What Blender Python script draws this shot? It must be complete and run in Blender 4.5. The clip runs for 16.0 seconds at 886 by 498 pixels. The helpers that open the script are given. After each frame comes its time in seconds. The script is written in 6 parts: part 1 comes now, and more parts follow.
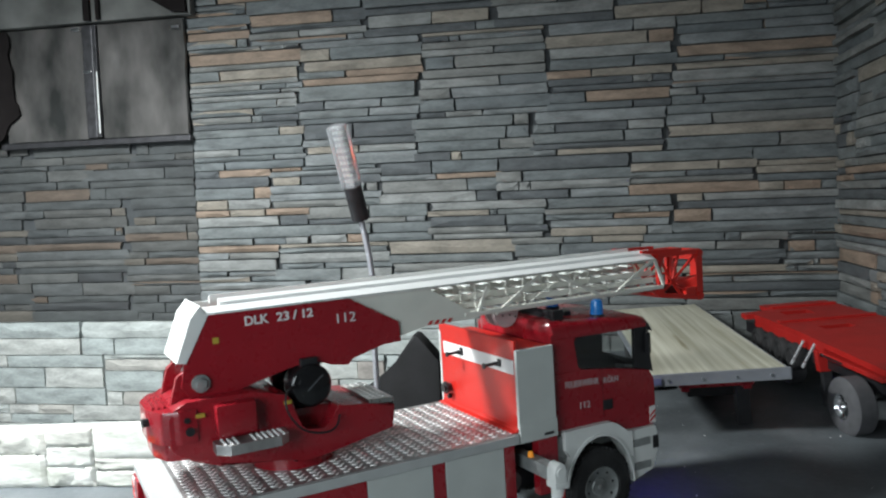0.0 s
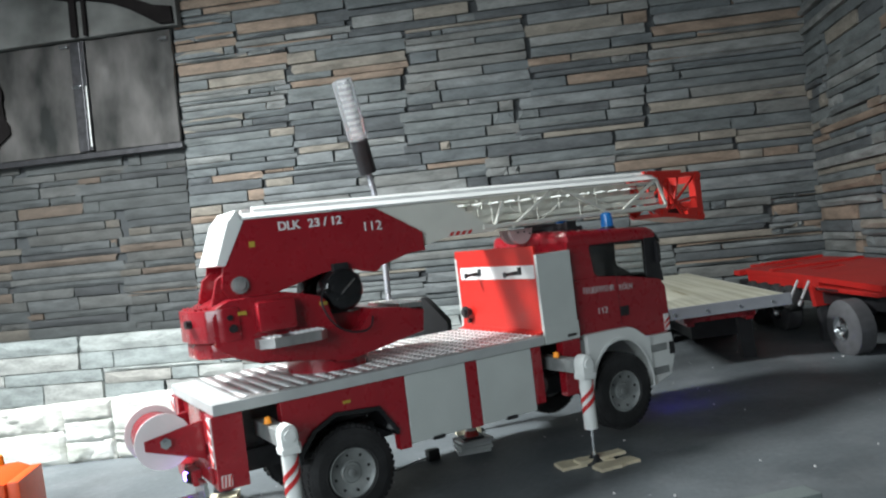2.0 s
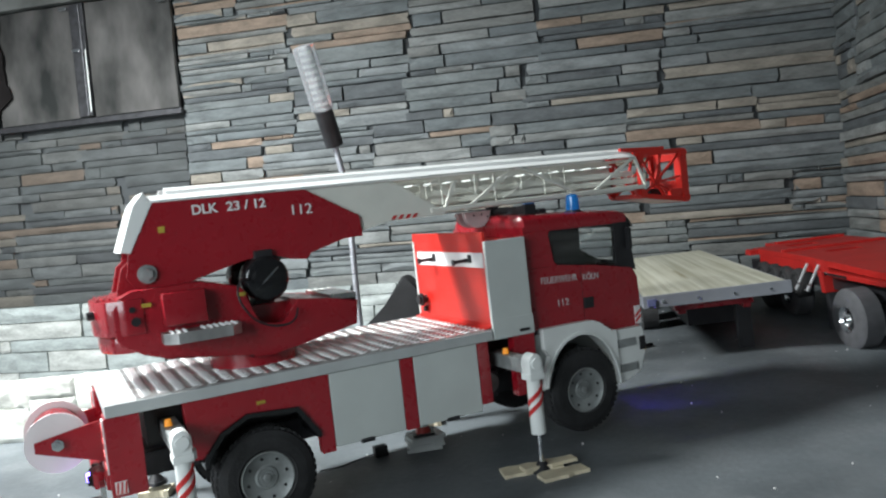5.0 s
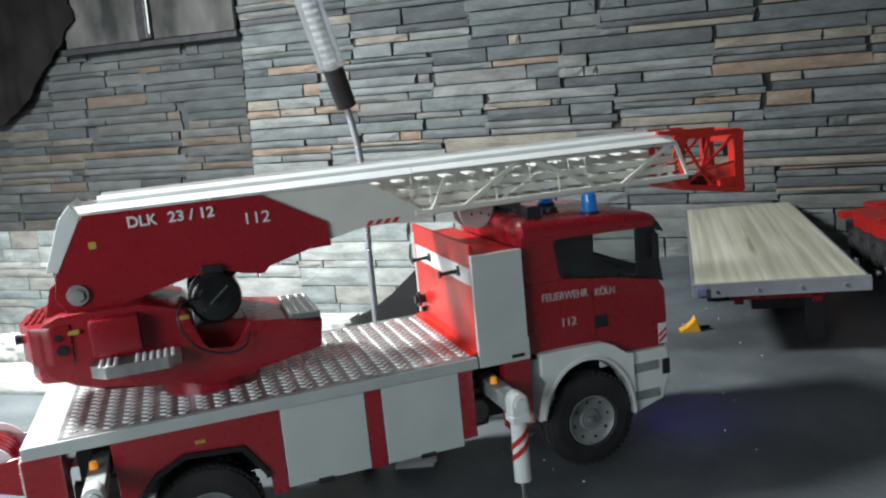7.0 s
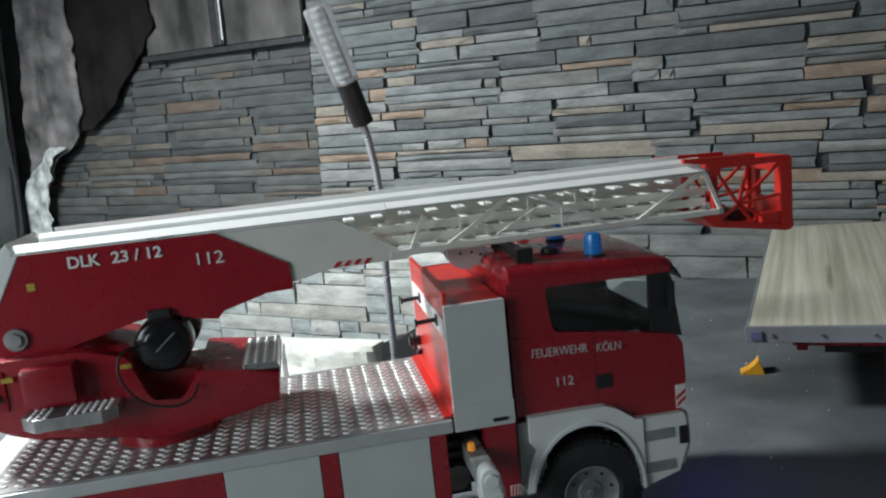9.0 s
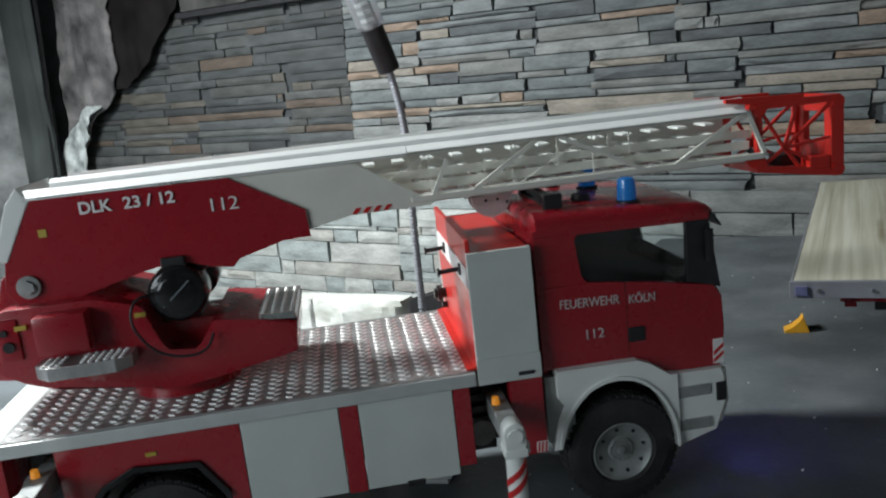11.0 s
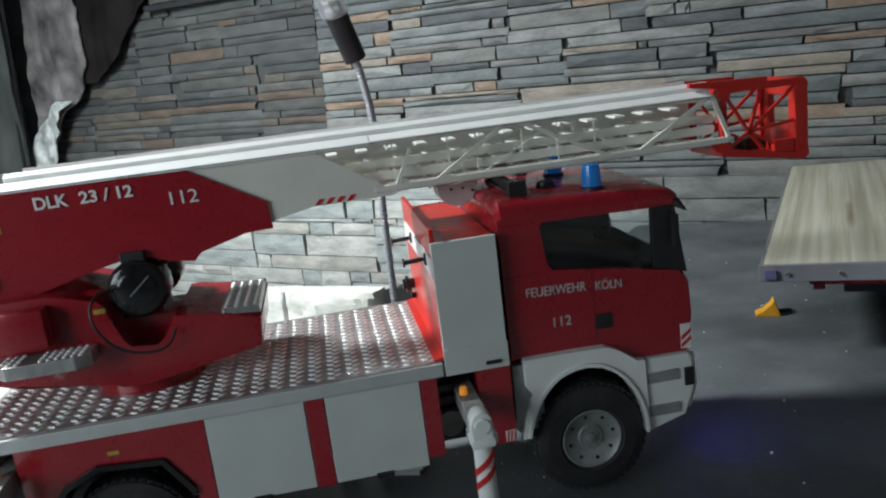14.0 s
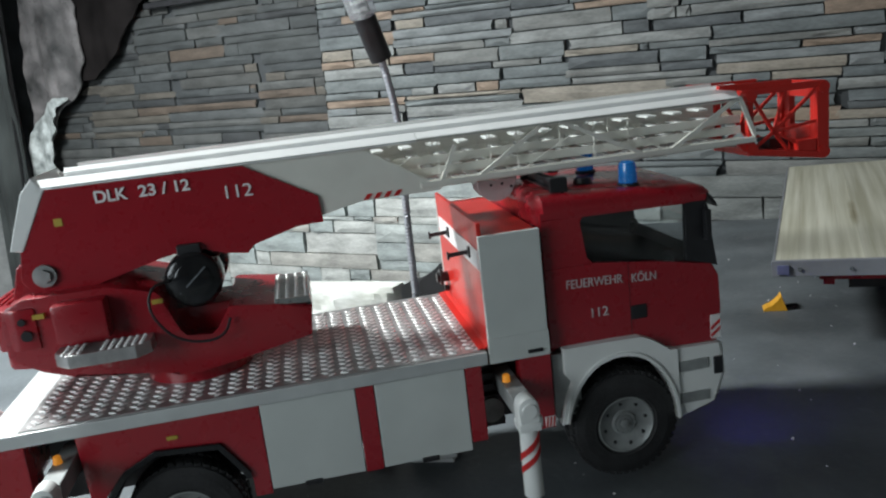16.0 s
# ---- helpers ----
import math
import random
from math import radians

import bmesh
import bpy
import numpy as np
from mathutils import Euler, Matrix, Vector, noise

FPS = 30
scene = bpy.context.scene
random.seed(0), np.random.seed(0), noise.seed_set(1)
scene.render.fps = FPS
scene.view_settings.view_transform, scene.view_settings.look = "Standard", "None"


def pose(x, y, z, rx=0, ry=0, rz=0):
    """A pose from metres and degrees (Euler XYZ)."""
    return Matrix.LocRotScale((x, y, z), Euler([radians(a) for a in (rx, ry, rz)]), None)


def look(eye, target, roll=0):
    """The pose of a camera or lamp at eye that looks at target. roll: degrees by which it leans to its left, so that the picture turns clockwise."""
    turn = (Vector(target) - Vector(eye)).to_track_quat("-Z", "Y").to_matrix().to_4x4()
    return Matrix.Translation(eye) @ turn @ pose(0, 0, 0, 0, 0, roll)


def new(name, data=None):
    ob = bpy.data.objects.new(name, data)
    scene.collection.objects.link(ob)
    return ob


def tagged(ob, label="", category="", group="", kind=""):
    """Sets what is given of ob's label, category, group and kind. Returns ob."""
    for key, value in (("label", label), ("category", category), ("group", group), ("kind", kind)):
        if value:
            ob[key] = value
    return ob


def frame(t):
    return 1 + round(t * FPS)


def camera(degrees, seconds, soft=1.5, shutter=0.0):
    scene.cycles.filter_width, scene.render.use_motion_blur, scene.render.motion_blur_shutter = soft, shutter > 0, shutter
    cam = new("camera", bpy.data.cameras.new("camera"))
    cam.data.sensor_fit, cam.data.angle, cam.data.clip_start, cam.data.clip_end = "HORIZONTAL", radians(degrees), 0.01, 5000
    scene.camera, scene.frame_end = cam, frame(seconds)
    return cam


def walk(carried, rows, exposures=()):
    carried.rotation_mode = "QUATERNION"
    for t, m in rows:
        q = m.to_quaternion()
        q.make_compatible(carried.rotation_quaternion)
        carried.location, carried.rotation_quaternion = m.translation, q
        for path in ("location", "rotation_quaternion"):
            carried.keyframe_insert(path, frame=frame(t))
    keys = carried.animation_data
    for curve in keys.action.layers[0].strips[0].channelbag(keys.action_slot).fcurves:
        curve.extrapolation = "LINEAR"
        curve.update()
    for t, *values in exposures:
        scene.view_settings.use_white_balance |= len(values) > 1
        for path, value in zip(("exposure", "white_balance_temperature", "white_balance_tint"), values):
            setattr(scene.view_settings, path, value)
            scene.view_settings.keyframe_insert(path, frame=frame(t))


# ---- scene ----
cam = camera(58.0, 16.0, soft=2.2)
PATH = [
    (0, (-0.012, -0.947, 0.404), (-0.363, 1.019, 0.284), -2.1),
    (0.5, (-0.022, -0.961, 0.378), (-0.378, 1.002, 0.244), -2.8),
    (1, (-0.051, -0.986, 0.343), (-0.407, 0.977, 0.203), -4.6),
    (1.5, (-0.061, -0.991, 0.3), (-0.38, 0.979, 0.178), -5.8),
    (2, (-0.063, -0.999, 0.258), (-0.35, 0.981, 0.245), -5.5),
    (2.5, (-0.043, -1.008, 0.22), (-0.29, 0.972, 0.354), -5.0),
    (3, (-0.031, -1.013, 0.196), (-0.274, 0.967, 0.329), -4.1),
    (3.5, (-0.025, -1.003, 0.172), (-0.276, 0.978, 0.272), -3.8),
    (6, (0.071, -0.825, 0.339), (-0.445, 1.095, 0.115), -4.8),
    (6.5, (0.084, -0.79, 0.345), (-0.472, 1.11, 0.062), -3.9),
    (7, (0.126, -0.745, 0.365), (-0.542, 1.11, 0.028), -4.0),
    (7.5, (0.16, -0.709, 0.382), (-0.604, 1.111, 0.059), -3.7),
    (8, (0.182, -0.671, 0.384), (-0.664, 1.112, 0.057), -3.8),
    (8.5, (0.196, -0.635, 0.385), (-0.706, 1.12, 0.062), -3.9),
    (9, (0.2, -0.614, 0.385), (-0.723, 1.129, 0.054), -4.2),
    (9.5, (0.195, -0.608, 0.378), (-0.743, 1.123, 0.027), -4.1),
    (10, (0.194, -0.596, 0.369), (-0.788, 1.102, -0.018), -3.7),
    (12.5, (0.203, -0.578, 0.364), (-0.815, 1.09, -0.062), -5.3),
    (13, (0.204, -0.575, 0.363), (-0.787, 1.107, -0.07), -5.4),
    (13.5, (0.205, -0.573, 0.362), (-0.772, 1.116, -0.076), -5.3),
    (14, (0.205, -0.572, 0.362), (-0.761, 1.123, -0.078), -5.5),
    (14.5, (0.203, -0.575, 0.364), (-0.754, 1.125, -0.075), -5.6),
    (15, (0.206, -0.573, 0.362), (-0.75, 1.128, -0.075), -5.3),
    (15.5, (0.203, -0.577, 0.359), (-0.745, 1.128, -0.083), -6.0),
    (16, (0.172, -0.619, 0.367), (-0.751, 1.099, -0.078), -5.0),
]
walk(cam, [(t, look(eye, target, roll)) for t, eye, target, roll in PATH], [(0, -0.26), (1, -0.29), (2, -0.08), (3.5, 0.13), (6, -0.02), (7, -0.09), (8.5, -0.35), (10, -0.47), (16, -0.43)])

# ---- world and lights ----
world = bpy.data.worlds.new("room_air")
scene.world = world
world.use_nodes = True
world.node_tree.nodes["Background"].inputs[0].default_value = (0.55, 0.6, 0.65, 1)
world.node_tree.nodes["Background"].inputs[1].default_value = 0.05


def area_lamp(name, eye, target, sx, sy, watts, colour):
    data = bpy.data.lights.new(name, "AREA")
    data.shape, data.size, data.size_y, data.energy, data.color = "RECTANGLE", sx, sy, watts, colour
    ob = new(name, data)
    ob.matrix_world = look(eye, target)
    return ob


flood = bpy.data.lights.new("work_light", "SPOT")
flood.energy, flood.color, flood.shadow_soft_size = 243, (0.94, 0.99, 1.0), 0.13
flood.spot_size, flood.spot_blend = radians(153), 0.8
new("work_light", flood).matrix_world = look((-1.19, -0.23, 1.08), (-1.15, 0.10, 0.0))
# unseen fill lamp behind the camera, added to brighten near sides and floor
area_lamp("front_fill", (-0.80, -1.85, 0.62), (-0.62, 0, 0.55), 1.0, 0.8, 23.0, (0.84, 0.94, 1.0))


# ---- materials ----
def material(name, colour, rough=0.5, metal=0.0, vary=0.15, scale=40.0, bump=0.1, fine=400.0, spec=0.5, coat=0.0, tint=None, uneven=0.12):
    m = bpy.data.materials.new(name)
    m.use_nodes = True
    t = m.node_tree
    b = t.nodes["Principled BSDF"]
    co = t.nodes.new("ShaderNodeTexCoord")
    n1, n2 = t.nodes.new("ShaderNodeTexNoise"), t.nodes.new("ShaderNodeTexNoise")
    n1.inputs["Scale"].default_value, n2.inputs["Scale"].default_value = scale, fine
    n1.inputs["Detail"].default_value = n2.inputs["Detail"].default_value = 4
    for n in (n1, n2):
        t.links.new(co.outputs["Object"], n.inputs["Vector"])
    ramp = t.nodes.new("ShaderNodeValToRGB")
    low = [c * (1 - vary) for c in colour]
    high = [min(1, c * (1 + vary)) for c in (tint or colour)]
    ramp.color_ramp.elements[0].color, ramp.color_ramp.elements[0].position = (*low, 1), 0.3
    ramp.color_ramp.elements[1].color, ramp.color_ramp.elements[1].position = (*high, 1), 0.7
    t.links.new(n1.outputs[0], ramp.inputs[0])
    t.links.new(ramp.outputs[0], b.inputs["Base Color"])
    r = t.nodes.new("ShaderNodeMapRange")
    r.inputs["To Min"].default_value, r.inputs["To Max"].default_value = max(0.02, rough - uneven), min(1, rough + uneven)
    t.links.new(n2.outputs[0], r.inputs[0])
    t.links.new(r.outputs[0], b.inputs["Roughness"])
    if bump:
        bp = t.nodes.new("ShaderNodeBump")
        bp.inputs["Strength"].default_value, bp.inputs["Distance"].default_value = bump, 0.002
        t.links.new(n2.outputs[0], bp.inputs["Height"])
        t.links.new(bp.outputs[0], b.inputs["Normal"])
    b.inputs["Metallic"].default_value = metal
    b.inputs["Specular IOR Level"].default_value = spec
    b.inputs["Coat Weight"].default_value = coat
    return m


def stone_material(name, stops, island, bump=0.6, fine=90.0):
    """Split stone: one tone for each piece, veins and grain over it."""
    m = bpy.data.materials.new(name)
    m.use_nodes = True
    t = m.node_tree
    b = t.nodes["Principled BSDF"]
    ramp = t.nodes.new("ShaderNodeValToRGB")
    ramp.color_ramp.interpolation = "CONSTANT"
    while len(ramp.color_ramp.elements) < len(stops):
        ramp.color_ramp.elements.new(0.5)
    for e, (p, c) in zip(ramp.color_ramp.elements, stops):
        e.position, e.color = p, (*c, 1)
    if island:
        g = t.nodes.new("ShaderNodeNewGeometry")
        t.links.new(g.outputs["Random Per Island"], ramp.inputs[0])
        rnd = g.outputs["Random Per Island"]
    else:
        g = t.nodes.new("ShaderNodeObjectInfo")
        t.links.new(g.outputs["Random"], ramp.inputs[0])
        rnd = g.outputs["Random"]
    geo = t.nodes.new("ShaderNodeNewGeometry")
    mp = t.nodes.new("ShaderNodeMapping")
    mp.inputs["Scale"].default_value = (1, 1, 3.2)
    t.links.new(geo.outputs["Position"], mp.inputs["Vector"])
    n1, n2 = t.nodes.new("ShaderNodeTexNoise"), t.nodes.new("ShaderNodeTexNoise")
    n1.inputs["Scale"].default_value, n2.inputs["Scale"].default_value = 14, fine
    n1.inputs["Detail"].default_value, n2.inputs["Detail"].default_value = 5, 6
    for n in (n1, n2):
        t.links.new(mp.outputs[0], n.inputs["Vector"])
    mix = t.nodes.new("ShaderNodeMix")
    mix.data_type, mix.blend_type = "RGBA", "OVERLAY"
    mix.inputs["Factor"].default_value = 0.65
    grey = t.nodes.new("ShaderNodeMapRange")
    grey.inputs["From Min"].default_value, grey.inputs["From Max"].default_value = 0.25, 0.75
    grey.inputs["To Min"].default_value, grey.inputs["To Max"].default_value = 0.22, 0.78
    add = t.nodes.new("ShaderNodeMath")
    add.operation = "ADD"
    half = t.nodes.new("ShaderNodeMath")
    half.operation = "MULTIPLY_ADD"
    half.inputs[1].default_value, half.inputs[2].default_value = 0.5, -0.25
    t.links.new(n2.outputs[0], half.inputs[0])
    t.links.new(n1.outputs[0], add.inputs[0])
    t.links.new(half.outputs[0], add.inputs[1])
    t.links.new(add.outputs[0], grey.inputs[0])
    t.links.new(ramp.outputs[0], mix.inputs["A"])
    t.links.new(grey.outputs[0], mix.inputs["B"])
    t.links.new(mix.outputs["Result"], b.inputs["Base Color"])
    b.inputs["Roughness"].default_value = 0.78
    bp = t.nodes.new("ShaderNodeBump")
    bp.inputs["Strength"].default_value, bp.inputs["Distance"].default_value = bump, 0.006
    t.links.new(add.outputs[0], bp.inputs["Height"])
    t.links.new(bp.outputs[0], b.inputs["Normal"])
    return m


SLATE = [(0.0, (0.202, 0.226, 0.230)), (0.14, (0.276, 0.300, 0.304)), (0.3, (0.230, 0.254, 0.254)), (0.44, (0.332, 0.346, 0.336)),
         (0.56, (0.138, 0.152, 0.160)), (0.66, (0.258, 0.266, 0.254)), (0.75, (0.372, 0.282, 0.214)), (0.84, (0.375, 0.340, 0.285)),
         (0.93, (0.184, 0.208, 0.216))]
PALE = [(0.0, (0.55, 0.59, 0.57)), (0.3, (0.63, 0.65, 0.62)), (0.55, (0.48, 0.53, 0.52)), (0.76, (0.56, 0.55, 0.51)), (0.86, (0.47, 0.435, 0.40)), (0.92, (0.66, 0.67, 0.64))]
SLATE = [(p, tuple(0.62 * v for v in c)) for p, c in SLATE]
# darkened copy of the slate tones: the wall's dim left side, painted in
SHADED_SLATE = [(p, tuple(0.38 * v + 0.008 for v in c)) for p, c in SLATE]
shaded_slate = stone_material("shaded_slate_joined", SHADED_SLATE, True, 0.35)
slate, slate_rest = stone_material("slate", SLATE, False, 0.3), stone_material("slate_joined", SLATE, True, 0.3)
# pale stone tones cut down: shade on the plinth's right put into the colour
SHADED_PALE = [(p, tuple(0.27 * v for v in c)) for p, c in PALE]
shaded_pale_rest = stone_material("shaded_pale_stone_joined", SHADED_PALE, True, 0.7)
PALE = [(p, tuple(0.68 * v for v in c)) for p, c in PALE]
pale_stone, pale_rest = stone_material("pale_stone", PALE, False, 0.5), stone_material("pale_stone_joined", PALE, True, 0.5)
cream_stone = stone_material("cream_stone", [(0.0, (0.54, 0.55, 0.51)), (0.5, (0.47, 0.47, 0.43)), (0.75, (0.58, 0.59, 0.55))], False, 0.28, 60)
mortar = material("dark_mortar", (0.05, 0.055, 0.058), 0.9, vary=0.3, scale=20)
joint_grey = material("grey_joint_mortar", (0.15, 0.16, 0.158), 0.9, vary=0.2, scale=20)
pale_mortar = material("pale_mortar", (0.40, 0.42, 0.41), 0.9, vary=0.2, scale=20)
red_paint = material("red_paint", (0.280, 0.008, 0.016), 0.28, vary=0.06, scale=22, bump=0.006, fine=90, coat=0.6, uneven=0.04)
red_paint.node_tree.nodes["Principled BSDF"].inputs["Coat Roughness"].default_value = 0.10
bright_red = material("bright_red_sheet", (0.50, 0.018, 0.012), 0.36, vary=0.06, scale=30, bump=0.02, fine=120, coat=0.2, uneven=0.06)
trailer_red = material("dull_red_enamel", (0.41, 0.016, 0.013), 0.42, vary=0.10, scale=25, bump=0.03)
bright_steel = material("bright_steel", (0.80, 0.81, 0.83), 0.30, 0.6, vary=0.05, scale=40, bump=0.0)
dull_steel = material("dull_steel", (0.34, 0.35, 0.37), 0.45, 0.5, vary=0.15, scale=60, bump=0.05)
neck_steel = material("ribbed_neck_steel", (0.36, 0.37, 0.40), 0.42, 0.55, vary=0.1, scale=60, bump=0.0)
rail_white = material("rail_white", (0.88, 0.89, 0.87), 0.4, vary=0.04, scale=25, bump=0.03)
soot_plaster = material("sooty_plaster", (0.085, 0.088, 0.083), 0.8, vary=0.35, scale=6, bump=0.2, fine=60, tint=(0.17, 0.174, 0.166))
white_paint = material("white_paint", (0.72, 0.74, 0.72), 0.42, vary=0.05, scale=25, bump=0.03)
panel_grey = material("pale_grey_panel", (0.50, 0.53, 0.51), 0.5, vary=0.05, scale=25, bump=0.03)
ladder_white = material("ivory_plastic", (0.66, 0.66, 0.60), 0.45, vary=0.06, scale=30, bump=0.03)
rubber = material("black_rubber", (0.022, 0.022, 0.023), 0.75, vary=0.3, scale=60, bump=0.3)
rim_rubber = material("grey_rubber", (0.075, 0.075, 0.08), 0.7, vary=0.2, scale=60, bump=0.2)
black_plastic = material("black_plastic", (0.016, 0.016, 0.018), 0.4, vary=0.3, scale=50, bump=0.1)
gloss_black = material("glossy_black_plastic", (0.010, 0.010, 0.011), 0.14, vary=0.3, scale=50, bump=0.05, uneven=0.05)
dark_metal = material("dark_metal", (0.06, 0.06, 0.065), 0.45, 0.6, vary=0.3, scale=50)
aluminium = material("aluminium", (0.62, 0.63, 0.62), 0.3, 1.0, vary=0.08, scale=60, bump=0.08)
tread_metal = material("tread_plate_metal", (0.86, 0.86, 0.85), 0.40, 0.22, vary=0.1, scale=40, bump=0.15)
plate_metal = material("worn_tread_plate", (0.42, 0.415, 0.41), 0.38, 0.7, vary=0.3, scale=45, bump=0.2, fine=220)
edge_alu = material("matt_aluminium", (0.50, 0.52, 0.515), 0.45, 0.3, vary=0.08, scale=40, bump=0.08)
beam_grey = material("dull_trailer_beam", (0.25, 0.26, 0.285), 0.45, 0.3, vary=0.1, scale=40, bump=0.08)
chrome = material("chrome", (0.75, 0.76, 0.78), 0.14, 1.0, vary=0.05, scale=40, bump=0.0)
rim_grey = material("rim_grey", (0.28, 0.295, 0.29), 0.5, 0.25, vary=0.3, scale=50)
reel_white = material("reel_white", (0.74, 0.68, 0.68), 0.45, vary=0.05, scale=30, bump=0.02)
yellow = material("yellow_plastic", (0.72, 0.36, 0.02), 0.5, vary=0.1, scale=50)
label_yellow = material("yellow_label", (0.40, 0.30, 0.04), 0.5, vary=0.1, scale=60, bump=0)
orange = material("orange_plastic", (0.72, 0.080, 0.010), 0.42, vary=0.07, scale=40, bump=0.03)
letter_white = material("white_lettering", (0.72, 0.70, 0.69), 0.5, vary=0.04, scale=50, bump=0)
letter_pink = material("faded_lettering", (0.50, 0.42, 0.42), 0.5, vary=0.1, scale=90, bump=0)
stripe_red = material("red_film", (0.50, 0.02, 0.02), 0.4, vary=0.05, scale=50, bump=0)
plywood = material("plywood", (0.60, 0.53, 0.38), 0.7, vary=0.15, scale=60, bump=0.3)
concrete = material("grey_barrier_plastic", (0.150, 0.174, 0.170), 0.6, vary=0.08, scale=18, bump=0.2)
plaster = material("grey_plaster", (0.42, 0.43, 0.43), 0.85, vary=0.08, scale=6)
curtain_grey = material("dark_sheeting", (0.18, 0.195, 0.195), 0.3, vary=0.5, scale=9, bump=0.5, fine=24, tint=(0.33, 0.34, 0.34))
smoked = material("smoked_panel", (0.050, 0.053, 0.051), 0.20, vary=0.45, scale=7, bump=0.5, fine=14, tint=(0.092, 0.088, 0.085))
streaks = smoked.node_tree
for n in [n for n in streaks.nodes if n.type == "TEX_NOISE"]:
    link = n.inputs["Vector"].links[0]
    stretch = streaks.nodes.new("ShaderNodeMapping")
    stretch.inputs["Scale"].default_value = (1.5, 1.0, 0.7)
    streaks.links.new(link.from_socket, stretch.inputs["Vector"])
    streaks.links.new(stretch.outputs[0], n.inputs["Vector"])
dark_cloth = material("dark_cloth", (0.014, 0.012, 0.012), 0.85, vary=0.4, scale=12, bump=0.3, spec=0.1)
black_felt = material("black_felt", (0.009, 0.009, 0.010), 0.85, vary=0.3, scale=30, bump=0.2)
sheet_grey = material("dull_plastic_sheet", (0.075, 0.080, 0.080), 0.28, vary=0.55, scale=11, bump=0.8, fine=18, tint=(0.19, 0.178, 0.178))
gloom_grey = material("dark_green_grey_curtain", (0.040, 0.046, 0.046), 0.5, vary=0.35, scale=5, bump=0.2, fine=20, tint=(0.060, 0.068, 0.066))
helmet_yellow = material("dull_yellow_plastic", (0.50, 0.43, 0.05), 0.5, vary=0.1, scale=60, bump=0)
foil_white = material("crumpled_white_film", (0.34, 0.38, 0.375), 0.35, vary=0.45, scale=28, bump=0.9, fine=45, tint=(0.56, 0.60, 0.59))


def clear(name, colour, rough=0.05, transmit=1.0):
    m = bpy.data.materials.new(name)
    m.use_nodes = True
    b = m.node_tree.nodes["Principled BSDF"]
    b.inputs["Base Color"].default_value = (*colour, 1)
    b.inputs["Roughness"].default_value, b.inputs["Transmission Weight"].default_value, b.inputs["IOR"].default_value = rough, transmit, 1.45
    return m


def glowing(name, colour, strength):
    m = bpy.data.materials.new(name)
    m.use_nodes = True
    b = m.node_tree.nodes["Principled BSDF"]
    b.inputs["Base Color"].default_value = (*colour, 1)
    b.inputs["Emission Color"].default_value, b.inputs["Emission Strength"].default_value = (*colour, 1), strength
    return m


glass = clear("window_glass", (0.93, 0.95, 0.95), 0.02)
lens_clear = clear("clear_lens", (0.9, 0.92, 0.95), 0.12, 0.8)
dull_blue = material("dull_blue_lens", (0.12, 0.13, 0.24), 0.4, vary=0.2, scale=80, bump=0.05)
blue_lens_faint_glow = material("blue_lens_faint_glow", (0.012, 0.13, 0.36), 0.25, vary=0.2, scale=90, bump=0.1, coat=0.5)
# beacon is unlit; weak emission stands in for light passing through the lens
lens_shader = blue_lens_faint_glow.node_tree.nodes["Principled BSDF"]
lens_shader.inputs["Emission Color"].default_value, lens_shader.inputs["Emission Strength"].default_value = (0.005, 0.19, 0.72, 1), 0.14
amber = glowing("amber_lamp", (0.60, 0.22, 0.02), 0.7)
blue_flash = glowing("blue_flasher", (0.16, 0.10, 1.0), 26.0)


def floor_material():
    m = material("grey_floor_paint", (0.074, 0.085, 0.092), 0.55, vary=0.24, scale=4.5, bump=0.25, fine=130, tint=(0.104, 0.118, 0.126))
    t = m.node_tree
    b = t.nodes["Principled BSDF"]
    ramp = b.inputs["Base Color"].links[0].from_node
    co = t.nodes.new("ShaderNodeTexCoord")
    v = t.nodes.new("ShaderNodeTexNoise")
    v.inputs["Scale"].default_value, v.inputs["Detail"].default_value = 55, 8
    t.links.new(co.outputs["Object"], v.inputs["Vector"])
    dust = t.nodes.new("ShaderNodeMapRange")
    dust.inputs["From Min"].default_value, dust.inputs["From Max"].default_value = 0.62, 0.75
    dust.inputs["To Max"].default_value = 0.35
    t.links.new(v.outputs[0], dust.inputs[0])
    cloud = t.nodes.new("ShaderNodeTexNoise")
    cloud.inputs["Scale"].default_value, cloud.inputs["Detail"].default_value = 11, 7
    t.links.new(co.outputs["Object"], cloud.inputs["Vector"])
    soft = t.nodes.new("ShaderNodeMapRange")
    soft.inputs["From Min"].default_value, soft.inputs["From Max"].default_value, soft.inputs["To Max"].default_value = 0.48, 0.70, 0.36
    t.links.new(cloud.outputs[0], soft.inputs[0])
    both = t.nodes.new("ShaderNodeMath")
    t.links.new(dust.outputs[0], both.inputs[0])
    t.links.new(soft.outputs[0], both.inputs[1])
    mix = t.nodes.new("ShaderNodeMix")
    mix.data_type = "RGBA"
    mix.inputs["B"].default_value = (0.195, 0.207, 0.215, 1)
    t.links.new(both.outputs[0], mix.inputs["Factor"])
    t.links.new(ramp.outputs[0], mix.inputs["A"])
    t.links.new(mix.outputs["Result"], b.inputs["Base Color"])
    return m


floor_paint = floor_material()


